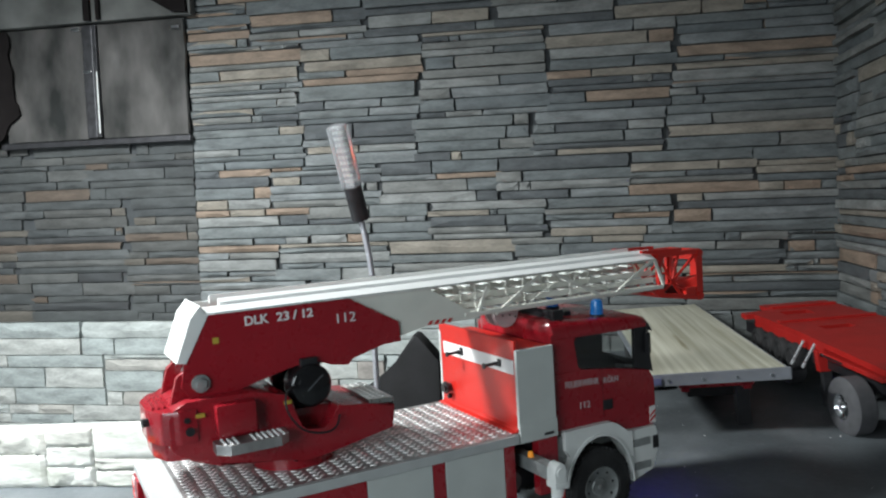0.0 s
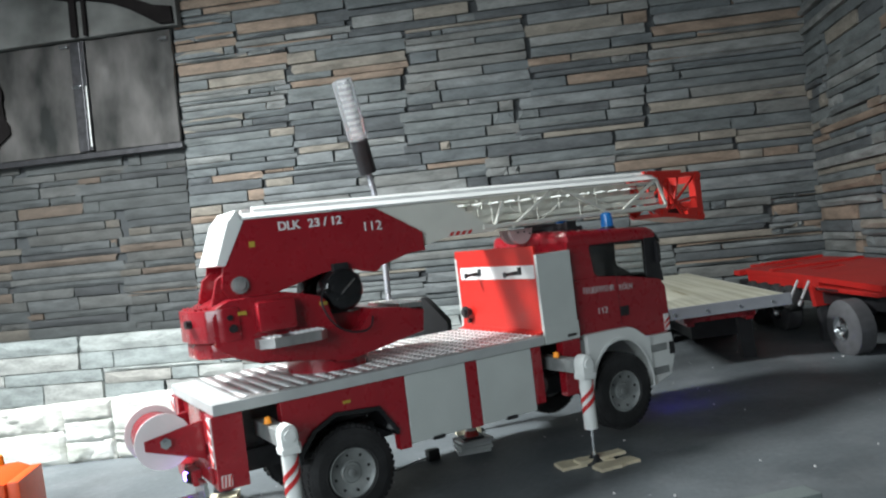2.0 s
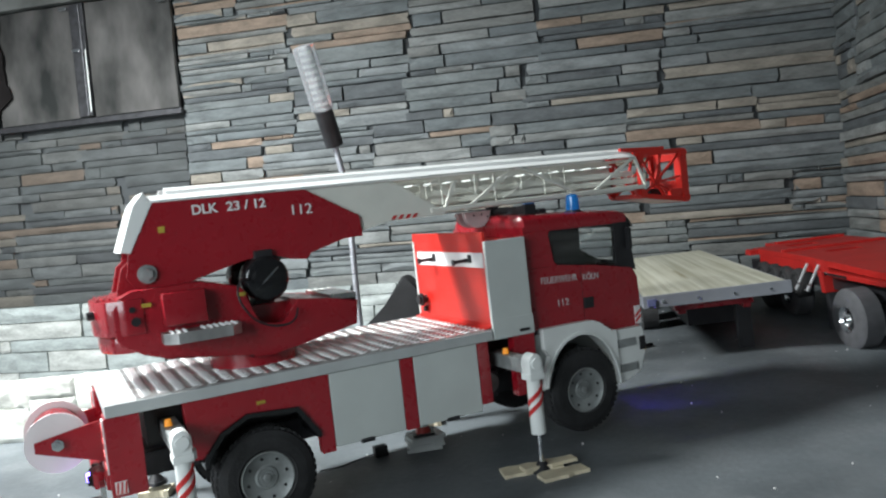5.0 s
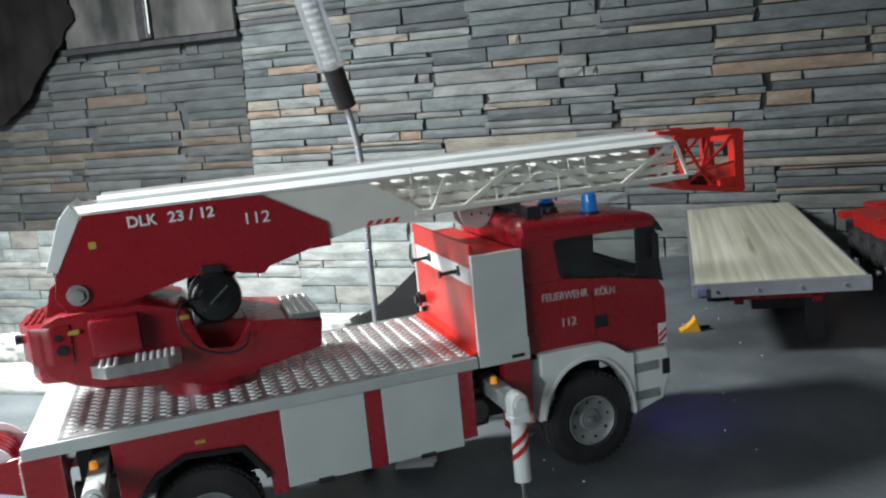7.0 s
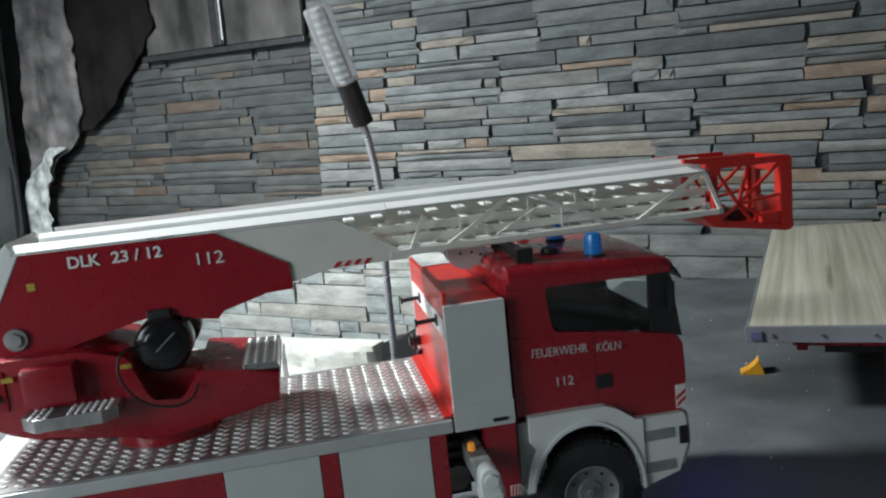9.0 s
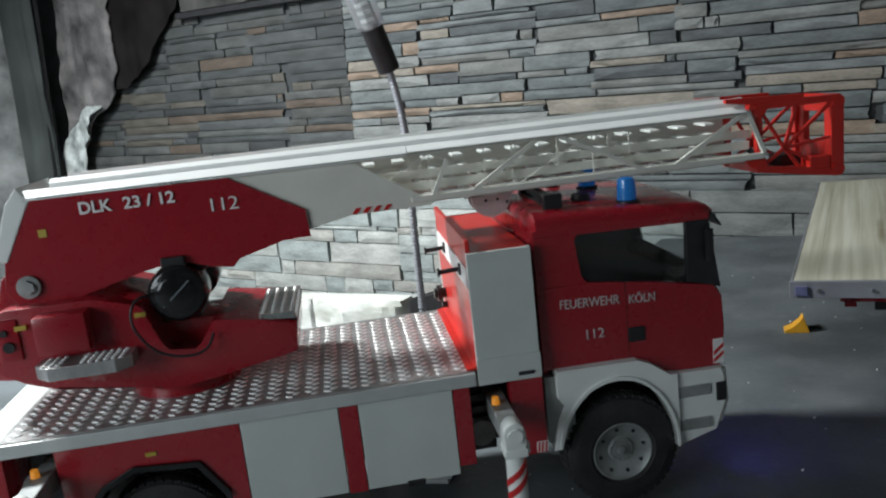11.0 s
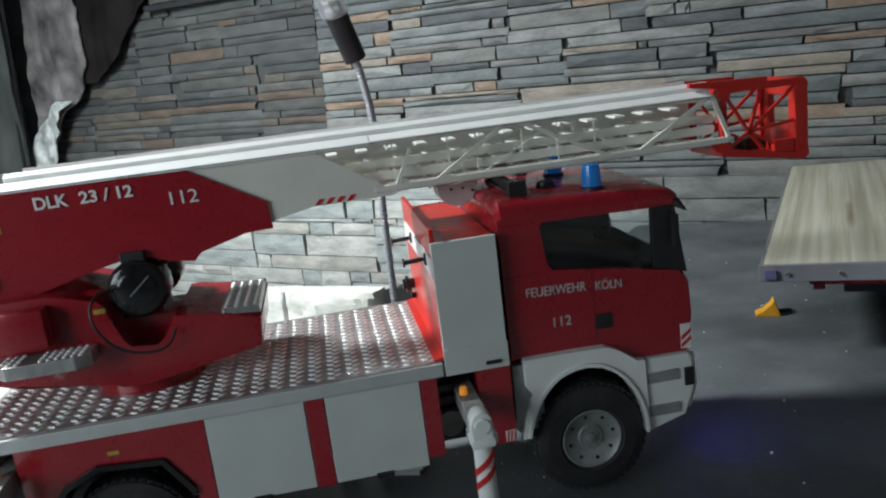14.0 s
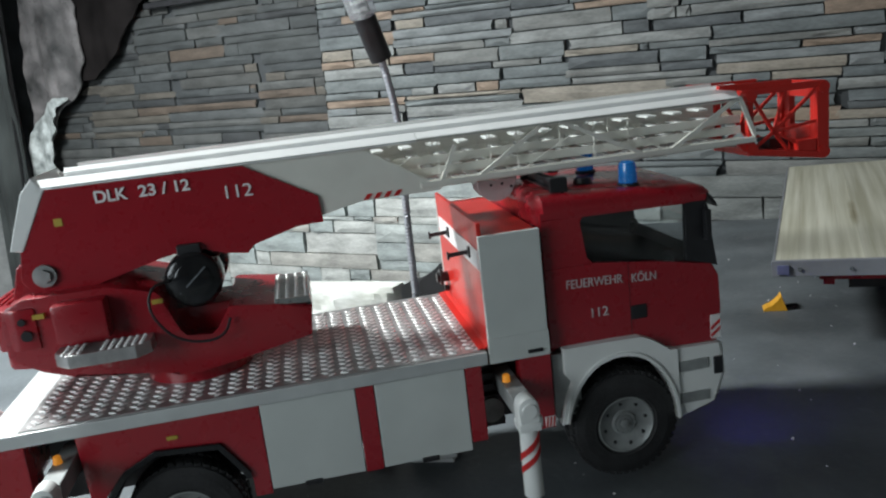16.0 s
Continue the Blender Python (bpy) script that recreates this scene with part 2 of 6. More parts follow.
def wood_material():
    m = bpy.data.materials.new("weathered_boards")
    m.use_nodes = True
    t = m.node_tree
    b = t.nodes["Principled BSDF"]
    co = t.nodes.new("ShaderNodeTexCoord")
    mp = t.nodes.new("ShaderNodeMapping")
    mp.inputs["Scale"].default_value = (1, 0.022, 0.2)
    n = t.nodes.new("ShaderNodeTexNoise")
    n.inputs["Scale"].default_value, n.inputs["Detail"].default_value = 85, 3
    n2 = t.nodes.new("ShaderNodeTexNoise")
    n2.inputs["Scale"].default_value = 9
    ramp = t.nodes.new("ShaderNodeValToRGB")
    ramp.color_ramp.elements[0].color, ramp.color_ramp.elements[0].position = (0.38, 0.365, 0.275, 1), 0.34
    ramp.color_ramp.elements[1].color, ramp.color_ramp.elements[1].position = (0.57, 0.56, 0.465, 1), 0.64
    add = t.nodes.new("ShaderNodeMath")
    add.operation = "MULTIPLY_ADD"
    add.inputs[1].default_value, add.inputs[2].default_value = 0.10, -0.05
    t.links.new(co.outputs["Object"], mp.inputs[0])
    t.links.new(mp.outputs[0], n.inputs["Vector"])
    t.links.new(co.outputs["Object"], n2.inputs["Vector"])
    t.links.new(n2.outputs[0], add.inputs[0])
    s = t.nodes.new("ShaderNodeMath")
    t.links.new(n.outputs[0], s.inputs[0])
    t.links.new(add.outputs[0], s.inputs[1])
    t.links.new(s.outputs[0], ramp.inputs[0])
    info = t.nodes.new("ShaderNodeObjectInfo")
    tone = t.nodes.new("ShaderNodeMapRange")
    tone.inputs["To Min"].default_value, tone.inputs["To Max"].default_value = 0.90, 1.05
    t.links.new(info.outputs["Random"], tone.inputs[0])
    shade = t.nodes.new("ShaderNodeHueSaturation")
    t.links.new(tone.outputs[0], shade.inputs["Value"])
    t.links.new(ramp.outputs[0], shade.inputs["Color"])
    # one old oil stain in the boards
    spot = t.nodes.new("ShaderNodeMapping")
    spot.inputs["Location"].default_value, spot.inputs["Scale"].default_value = (-0.0966 / 0.0055, -0.262 / 0.095, 0), (1 / 0.0055, 1 / 0.095, 0)
    t.links.new(co.outputs["Object"], spot.inputs[0])
    far = t.nodes.new("ShaderNodeVectorMath")
    far.operation = "LENGTH"
    t.links.new(spot.outputs[0], far.inputs[0])
    ragged = t.nodes.new("ShaderNodeMath")
    ragged.operation = "MULTIPLY_ADD"
    ragged.inputs[1].default_value = 1.6
    t.links.new(n2.outputs[0], ragged.inputs[0])
    t.links.new(far.outputs["Value"], ragged.inputs[2])
    amount = t.nodes.new("ShaderNodeMapRange")
    amount.inputs["From Min"].default_value, amount.inputs["From Max"].default_value = 1.1, 2.1
    amount.inputs["To Min"].default_value, amount.inputs["To Max"].default_value = 0.7, 0.0
    t.links.new(ragged.outputs[0], amount.inputs[0])
    oily = t.nodes.new("ShaderNodeMix")
    oily.data_type = "RGBA"
    oily.inputs["B"].default_value = (0.16, 0.13, 0.06, 1)
    t.links.new(amount.outputs[0], oily.inputs["Factor"])
    t.links.new(shade.outputs[0], oily.inputs["A"])
    t.links.new(oily.outputs["Result"], b.inputs["Base Color"])
    b.inputs["Roughness"].default_value = 0.75
    bp = t.nodes.new("ShaderNodeBump")
    bp.inputs["Strength"].default_value, bp.inputs["Distance"].default_value = 0.3, 0.001
    t.links.new(n.outputs[0], bp.inputs["Height"])
    t.links.new(bp.outputs[0], b.inputs["Normal"])
    return m


boards_wood = wood_material()


# ---- mesh helpers ----
def finish(name, bm, mat, smooth=False):
    me = bpy.data.meshes.new(name)
    bmesh.ops.recalc_face_normals(bm, faces=bm.faces)
    if smooth:
        for f in bm.faces:
            f.smooth = True
        for e in bm.edges:
            if len(e.link_faces) == 2 and e.calc_face_angle(0) > 0.7:
                e.smooth = False
    bm.to_mesh(me)
    bm.free()
    me.materials.append(mat)
    return me


def part(name, bm, mat, parent, label="", smooth=False):
    ob = new(name, finish(name, bm, mat, smooth))
    ob.parent = parent
    if label:
        tagged(ob, label)
    return ob


def thing(name, label, category, m=None, group="", kind=""):
    ob = new(name)
    ob.empty_display_size = 0.02
    if m is not None:
        ob.matrix_world = m
    return tagged(ob, label, category, group, kind)


def solid(name, bm, mat, label, category, m=None, group="", kind="", smooth=False):
    ob = new(name, finish(name, bm, mat, smooth))
    if m is not None:
        ob.matrix_world = m
    return tagged(ob, label, category, group, kind)


def box(bm, x0, x1, y0, y1, z0, z1, bevel=0.0, m=None):
    res = bmesh.ops.create_cube(bm, size=1)["verts"]
    for v in res:
        v.co = Vector(((x0 + x1) / 2 + v.co.x * (x1 - x0), (y0 + y1) / 2 + v.co.y * (y1 - y0), (z0 + z1) / 2 + v.co.z * (z1 - z0)))
    if bevel:
        edges = {e for v in res for e in v.link_edges}
        out = bmesh.ops.bevel(bm, geom=list(edges), offset=bevel, segments=2, affect="EDGES", profile=0.6)
        res = list({v for f in out["faces"] for v in f.verts} | {v for v in res if v.is_valid})
    if m is not None:
        bmesh.ops.transform(bm, matrix=m, verts=res)
    return bm


def prism(bm, outline, y0, y1, bevel=0.0):
    """A side outline of (x, z), carried from y0 to y1."""
    a = [bm.verts.new((x, y0, z)) for x, z in outline]
    b = [bm.verts.new((x, y1, z)) for x, z in outline]
    n = len(outline)
    faces = [bm.faces.new(a), bm.faces.new(b[::-1])]
    for i in range(n):
        faces.append(bm.faces.new((a[i], b[i], b[(i + 1) % n], a[(i + 1) % n])))
    if bevel:
        edges = {e for f in faces[:2] for e in f.edges}
        bmesh.ops.bevel(bm, geom=list(edges), offset=bevel, segments=2, affect="EDGES", profile=0.6)
    return bm


def upright(bm, plan, z0, z1, bevel=0.0):
    """A plan of (x, y), carried from z0 to z1."""
    a, b = ([bm.verts.new((x, y, z)) for x, y in plan] for z in (z0, z1))
    n = len(plan)
    faces = [bm.faces.new(a[::-1]), bm.faces.new(b)] + [bm.faces.new((a[i], a[(i + 1) % n], b[(i + 1) % n], b[i])) for i in range(n)]
    if bevel:
        bmesh.ops.bevel(bm, geom=list({e for f in faces for e in f.edges}), offset=bevel, segments=2, affect="EDGES", profile=0.6)
    return bm


def tube(bm, p, q, r, r2=None, n=10, caps=True):
    p, q = Vector(p), Vector(q)
    d = q - p
    m = Matrix.Translation((p + q) / 2) @ d.to_track_quat("Z", "Y").to_matrix().to_4x4()
    bmesh.ops.create_cone(bm, cap_ends=caps, segments=n, radius1=r, radius2=r if r2 is None else r2, depth=d.length, matrix=m)
    return bm


def bar(bm, p, q, w, h=None):
    """A square bar between two points."""
    p, q = Vector(p), Vector(q)
    d = q - p
    m = Matrix.Translation((p + q) / 2) @ d.to_track_quat("Z", "Y").to_matrix().to_4x4()
    res = bmesh.ops.create_cube(bm, size=1, matrix=m @ Matrix.Diagonal((w, h or w, d.length, 1)))
    return bm


def cable(bm, points, r, n=8, steps=6):
    """One smooth round lead through the points."""
    p = [Vector(q) for q in points]
    p = [2 * p[0] - p[1]] + p + [2 * p[-1] - p[-2]]
    line = []
    for a, b, c, d in zip(p, p[1:], p[2:], p[3:]):
        for k in range(steps):
            t = k / steps
            line.append(0.5 * (2 * b + (c - a) * t + (2 * a - 5 * b + 4 * c - d) * t * t + (3 * b - a - 3 * c + d) * t ** 3))
    line.append(p[-2])
    rings = []
    for i, q in enumerate(line):
        along = (line[min(i + 1, len(line) - 1)] - line[max(i - 1, 0)]).normalized()
        m = Matrix.Translation(q) @ along.to_track_quat("Z", "Y").to_matrix().to_4x4()
        rings.append([bm.verts.new(m @ Vector((r * math.cos(2 * math.pi * k / n), r * math.sin(2 * math.pi * k / n), 0))) for k in range(n)])
    for a, b in zip(rings, rings[1:]):
        for k in range(n):
            bm.faces.new((a[k], a[(k + 1) % n], b[(k + 1) % n], b[k]))
    return bm


def lathe(bm, profile, n=32, axis_y=True):
    """Rings of (radius, along), turned about the y axis."""
    rings = []
    for r, a in profile:
        rings.append([bm.verts.new((r * math.cos(2 * math.pi * i / n), a, r * math.sin(2 * math.pi * i / n))) for i in range(n)])
    for u, v in zip(rings, rings[1:]):
        for i in range(n):
            bm.faces.new((u[i], u[(i + 1) % n], v[(i + 1) % n], v[i]))
    return bm


def shift(bm, x, y, z):
    bmesh.ops.translate(bm, verts=bm.verts, vec=(x, y, z))
    return bm


def lettering(name, text, size, m, mat, parent, label="", depth=0.0004, bold=0.0):
    cu = bpy.data.curves.new(name, "FONT")
    cu.offset = bold
    cu.body, cu.size, cu.extrude = text, size, depth
    ob = bpy.data.objects.new(name, cu)
    scene.collection.objects.link(ob)
    me = bpy.data.meshes.new_from_object(ob.evaluated_get(bpy.context.evaluated_depsgraph_get()))
    bpy.data.objects.remove(ob)
    bpy.data.curves.remove(cu)
    me.materials.clear()
    me.materials.append(mat)
    out = new(name, me)
    out.parent = parent
    out.matrix_basis = m
    if label:
        tagged(out, label)
    return out


# ---- setting ----
SLOPE = 0.05            # the board under the models falls to the left
WALL_Y, RIGHT_X, LEFT_X = 1.155, 0.605, -2.35


def ground(x):
    return SLOPE * min(x, 0.3)


def board():
    """The painted board: reaches the stone wall on the right, stops short of it on the left."""
    bm = bmesh.new()
    outline = [(-2.3, -1.88), (RIGHT_X, -1.88), (RIGHT_X, WALL_Y - 0.022), (-0.27, WALL_Y - 0.022), (-0.27, 0.40), (-2.3, 0.40)]
    cols = [-2.3, -0.27, 0.3, RIGHT_X]
    top = {}
    for x in cols:
        for y in (-1.88, 0.40, WALL_Y - 0.022):
            top[x, y] = bm.verts.new((x, y, ground(x)))
    for a, b in zip(cols, cols[1:]):
        bm.faces.new((top[a, -1.88], top[b, -1.88], top[b, 0.40], top[a, 0.40]))
        if a >= -0.3:
            bm.faces.new((top[a, 0.40], top[b, 0.40], top[b, WALL_Y - 0.022], top[a, WALL_Y - 0.022]))
    ext = bmesh.ops.extrude_face_region(bm, geom=bm.faces[:])
    bmesh.ops.translate(bm, verts=[v for v in ext["geom"] if isinstance(v, bmesh.types.BMVert)], vec=(0, 0, -0.04))
    return solid("floor", bm, floor_paint, "grey painted floor board with dust and scuffs", "floor", kind="structure")


board()
bm = bmesh.new()
box(bm, LEFT_X, RIGHT_X + 0.05, -1.9, WALL_Y + 0.05, -0.50, -0.46)
solid("floor_lower", bm, floor_paint, "lower grey floor behind the low stone wall", "floor", kind="structure")
bm = bmesh.new()
box(bm, LEFT_X - 0.1, RIGHT_X + 0.2, -2.0, WALL_Y + 0.2, 2.2, 2.3)
solid("ceiling", bm, plaster, "plain grey plaster ceiling", "ceiling", kind="structure")
bm = bmesh.new()
for x0, x1, z0, z1 in ((LEFT_X - 0.1, -1.35, -0.5, 2.2), (-0.25, RIGHT_X + 0.2, -0.5, 2.2), (-1.35, -0.25, -0.5, 0.17), (-1.35, -0.25, 1.07, 2.2)):
    box(bm, x0, x1, -2.0, -1.9, z0, z1)
solid("wall_south", bm, plaster, "plain grey plaster wall with an opening for the added window", "wall", kind="structure")
# window out of view, added to go with the fill lamp
added_window = thing("added_window", "unseen white window added behind the fill lamp", "window", kind="structure")
for x0, x1, z0, z1 in ((-1.35, -1.31, 0.17, 1.07), (-0.29, -0.25, 0.17, 1.07), (-1.31, -0.29, 0.17, 0.21), (-1.31, -0.29, 1.03, 1.07)):
    bm = bmesh.new()
    box(bm, x0, x1, -1.98, -1.92, z0, z1)
    part("window_frame", bm, white_paint, added_window)
bm = bmesh.new()
box(bm, -1.31, -0.29, -1.955, -1.949, 0.21, 1.03)
pane = part("pane", bm, glass, added_window)
pane.visible_shadow = False
bm = bmesh.new()
box(bm, LEFT_X - 0.1, LEFT_X, -1.9, WALL_Y + 0.2, -0.5, 2.2)
solid("wall_west", bm, curtain_grey, "wall hung with dark grey sheeting", "wall", kind="structure")
bm = bmesh.new()
box(bm, LEFT_X, RIGHT_X + 0.2, WALL_Y, WALL_Y + 0.1, -0.5, 2.2)
wall_north = solid("wall_north", bm, mortar, "wall clad in grey and rust split stone", "wall", kind="structure")
bm = bmesh.new()
box(bm, RIGHT_X, RIGHT_X + 0.1, -1.9, WALL_Y, -0.5, 2.2)
wall_east = solid("wall_east", bm, mortar, "wall clad in grey and rust split stone", "wall", kind="structure")


# ---- fire engine ----
HEADING, NOSE_UP = 38.0, 1.6
H = radians(HEADING)
TRUCK = Matrix.Translation((-0.0875 * math.sin(H), 0.0875 * math.cos(H), 0.010)) @ pose(0, 0, 0, 0, 0, HEADING) @ pose(0, 0, 0, 0, -NOSE_UP, 0)
SIDE = 0.0875
truck = thing("fire_engine", "red and white model fire engine with turntable ladder, jacked up", "fire engine", TRUCK)
FACE = pose(0, 0, 0, 90, 0, 0)      # lettering that reads along x on the near side


def arc(cx, cz, r, a0, a1, n):
    return [(cx + r * math.cos(radians(a0 + (a1 - a0) * i / n)), cz + r * math.sin(radians(a0 + (a1 - a0) * i / n))) for i in range(n + 1)]


def wheel(x, z, y_out, side, width, name="wheel"):
    """A wheel whose outer face is at y_out; side -1: near, 1: far."""
    hub = new(name)
    r, w = 0.0465, width
    bm = bmesh.new()
    lathe(bm, [(0.0252, 0.0012), (0.0262, 0.0016), (0.0278, 0.0002), (0.0300, 0.0012), (0.0370, 0.0), (0.0385, 0.0008), (0.0445, 0.003), (r, 0.007), (r, w - 0.007), (0.0445, w - 0.003), (0.038, w), (0.0252, w), (0.0252, 0.0012)], 44)
    blocks = bmesh.new()
    for k in range(44):
        a = 2 * math.pi * k / 44
        for j, yy in enumerate((0.005, w - 0.0125)):
            m = Matrix.Rotation(-(a + j * 0.07), 4, "Y") @ Matrix.Translation((r, yy + 0.004, 0)) @ pose(0, 0, 0, 18 * (1 - 2 * j), 0, 0)
            bmesh.ops.create_cube(blocks, size=1, matrix=m @ Matrix.Diagonal((0.0022, 0.0095, 0.0046, 1)))
    me = finish("tyre", bm, rubber, True)
    ob = new("wheel", me)
    bpy.data.objects.remove(hub)
    ob.parent = truck
    ob.matrix_basis = Matrix.Translation((x, y_out, z)) @ (Matrix.Identity(4) if side < 0 else Matrix.Rotation(math.pi, 4, "Z"))
    tagged(ob, "black treaded rubber tyre")
    part("tyre_tread", blocks, rubber, ob)["kind"] = "stuff"
    bm = bmesh.new()
    lathe(bm, [(0.0003, 0.0050), (0.0098, 0.0050), (0.0112, 0.0066), (0.0150, 0.0060), (0.0195, 0.0038), (0.0222, 0.0030), (0.0240, 0.0008), (0.0252, 0.0012), (0.0253, w - 0.006), (0.0003, w - 0.006)], 40)
    part("rim", bm, rim_grey, ob, "grey dished wheel rim", True)
    for k in range(8):
        a = 2 * math.pi * k / 8 + 0.2
        bm = bmesh.new()
        tube(bm, (0.0188 * math.cos(a), 0.0033, 0.0188 * math.sin(a)), (0.0188 * math.cos(a), 0.0052, 0.0188 * math.sin(a)), 0.0015, n=8)
        part("rim_hole", bm, black_plastic, ob)
    bm = bmesh.new()
    lathe(bm, [(0.0003, 0.0022), (0.0030, 0.0022), (0.0042, 0.0030), (0.0042, 0.0042), (0.0068, 0.0044), (0.0072, 0.0052)], 18)
    part("hub", bm, rim_grey, ob, "round grey hub cap", True)
    bm = bmesh.new()
    for k in range(10):
        a = 2 * math.pi * k / 10
        tube(bm, (0.0092 * math.cos(a), 0.0038, 0.0092 * math.sin(a)), (0.0092 * math.cos(a), 0.0055, 0.0092 * math.sin(a)), 0.0009, n=6)
    part("wheel_nut", bm, rim_grey, ob)["kind"] = "stuff"
    return ob


FRONT_AXLE, REAR_AXLE = 0.0035, -0.3625
wheel(FRONT_AXLE, 0.0460, -SIDE + 0.001, -1, 0.030)
wheel(FRONT_AXLE, 0.0460, SIDE + 0.003, 1, 0.030)
wheel(REAR_AXLE, 0.0375, -SIDE + 0.001, -1, 0.034)
wheel(REAR_AXLE, 0.0375, SIDE + 0.003, 1, 0.034)

bm = bmesh.new()
for y in (-0.03, 0.03):
    box(bm, -0.47, 0.075, y - 0.006, y + 0.006, 0.052, 0.074, 0.001)
for x in (-0.42, -0.30, -0.18, -0.07, 0.04):
    box(bm, x - 0.005, x + 0.005, -0.025, 0.025, 0.055, 0.07)
for x, z in ((FRONT_AXLE, 0.0460), (REAR_AXLE, 0.0375)):
    tube(bm, (x, -0.075, z), (x, 0.075, z), 0.006)
    tube(bm, (x, -0.012, z), (x, 0.012, z), 0.014, n=14)
tube(bm, (-0.36, 0, 0.05), (-0.06, 0, 0.06), 0.005)
part("chassis", bm, dark_metal, truck, "dark metal chassis frame with axles")
bm = bmesh.new()
box(bm, -0.285, -0.14, -0.075, 0.083, 0.072, 0.124)
box(bm, -0.46, -0.30, -0.055, 0.06, 0.085, 0.124)
box(bm, -0.125, -0.062, -0.055, 0.08, 0.08, 0.124)
part("inner_body", bm, black_plastic, truck)

# rear body block, wheel arch body, side panels
for s, y0, y1 in ((-1, -SIDE, -SIDE + 0.012), (1, SIDE - 0.005, SIDE + 0.007)):
    bm = bmesh.new()
    prism(bm, [(-0.2948, 0.124), (-0.2948, 0.0480), (-0.3080, 0.0480), (-0.3080, 0.0712), (-0.3272, 0.0995), (-0.3760, 0.1030), (-0.4010, 0.0905), (-0.4180, 0.0700), (-0.4280, 0.0700), (-0.4300, 0.124)], y0, y1, 0.0006)
    part("arch_panel", bm, red_paint, truck, "red panel round the rear wheel")
    bm = bmesh.new()
    prism(bm, [(-0.3084, 0.0660), (-0.3084, 0.0710), (-0.3275, 0.0991), (-0.3759, 0.1026), (-0.4007, 0.0902), (-0.4176, 0.0698), (-0.4176, 0.0600), (-0.4136, 0.0600), (-0.4136, 0.0684), (-0.3981, 0.0874), (-0.3750, 0.0988), (-0.3296, 0.0953), (-0.3124, 0.0696), (-0.3124, 0.0660)], -0.0905 if s < 0 else 0.03, -0.03 if s < 0 else 0.0975, 0.0006)
    part("mudguard", bm, gloss_black, truck, "black rear mudguard")
    for x0, x1, mat, nm in ((-0.2943, -0.2203, panel_grey, "side_panel"), (-0.2197, -0.2053, red_paint, "red_strip"), (-0.2047, -0.1315, panel_grey, "side_panel"), (-0.1309, -0.1175, red_paint, "red_post"), (-0.0860, -0.0590, red_paint, "red_post")):
        bm = bmesh.new()
        lo = 0.0515 if mat is panel_grey else (0.0505 if nm == "red_strip" else 0.058)
        box(bm, x0, x1, y0 + (0.0 if s < 0 else 0), y1, lo, 0.1235, 0.0008)
        part(nm, bm, mat, truck)
    for x in (-0.262, -0.167):
        bm = bmesh.new()
        box(bm, x - 0.007, x + 0.007, (-SIDE - 0.002) if s < 0 else SIDE, (-SIDE + 0.004) if s < 0 else SIDE + 0.009, 0.0495, 0.0535, 0.0008)
        part("latch", bm, black_plastic, truck, "black panel latch")
bm = bmesh.new()
box(bm, -0.3655, -0.3575, -SIDE - 0.0010, -SIDE + 0.002, 0.1085, 0.1115)
part("marker_plate", bm, label_yellow, truck, "small yellow marker plate")
bm = bmesh.new()
box(bm, -0.4955, -0.466, -SIDE, -0.060, 0.054, 0.1235, 0.001)
box(bm, -0.4955, -0.466, 0.060, SIDE + 0.007, 0.054, 0.1235, 0.001)
box(bm, -0.490, -0.470, -0.0595, 0.0595, 0.088, 0.1235)
part("rear_body", bm, red_paint, truck, "red rear corner boxes")
bm = bmesh.new()
box(bm, -0.4985, -0.492, -0.074, 0.08, 0.058, 0.080, 0.002)
box(bm, -0.508, -0.498, -0.036, 0.036, 0.050, 0.066, 0.003)
part("rear_bumper", bm, red_paint, truck)
for y in (-0.080, 0.083):
    bm = bmesh.new()
    box(bm, -0.4968, -0.4945, y - 0.006, y + 0.006, 0.075, 0.122)
    plate = part("warning_plate", bm, letter_white, truck, "white plate with red diagonal stripes")
    bm = bmesh.new()
    for k in range(4):
        z = 0.078 + k * 0.011
        prism(bm, [(-0.4975, z), (-0.4955, z), (-0.4955, z + 0.005), (-0.4975, z + 0.005)], y - 0.0058, y + 0.0058)
    for v in bm.verts:
        v.co.z += (v.co.y - y) * 0.5
    part("stripe", bm, stripe_red, plate)
bm = bmesh.new()
box(bm, -0.5100, -0.4985, -0.030, -0.008, 0.052, 0.065, 0.0015)
box(bm, -0.5125, -0.5095, -0.031, -0.027, 0.054, 0.063, 0.0008)
tail = part("tail_lamp", bm, black_plastic, truck)
bm = bmesh.new()
tube(bm, (-0.5100, -0.019, 0.0585), (-0.5128, -0.019, 0.0585), 0.0050, 0.0042, n=14)
part("lens", bm, blue_flash, tail, "small lit blue tail lens")
glow = bpy.data.lights.new("tail_lamp_light", "SPOT")
glow.energy, glow.color, glow.shadow_soft_size, glow.spot_size, glow.spot_blend = 0.02, (0.45, 0.30, 1.0), 0.003, radians(110), 0.8
new("tail_lamp_light", glow).matrix_world = TRUCK @ look((-0.515, -0.060, 0.060), (-0.533, -0.046, 0.095))
bm = bmesh.new()
for k in range(3):
    box(bm, -0.530, -0.499, -0.055 + k * 0.012, -0.046 + k * 0.012, 0.036, 0.041, 0.001)
box(bm, -0.503, -0.499, -0.058, -0.016, 0.035, 0.058)
part("rear_step", bm, aluminium, truck, "small metal tread step")

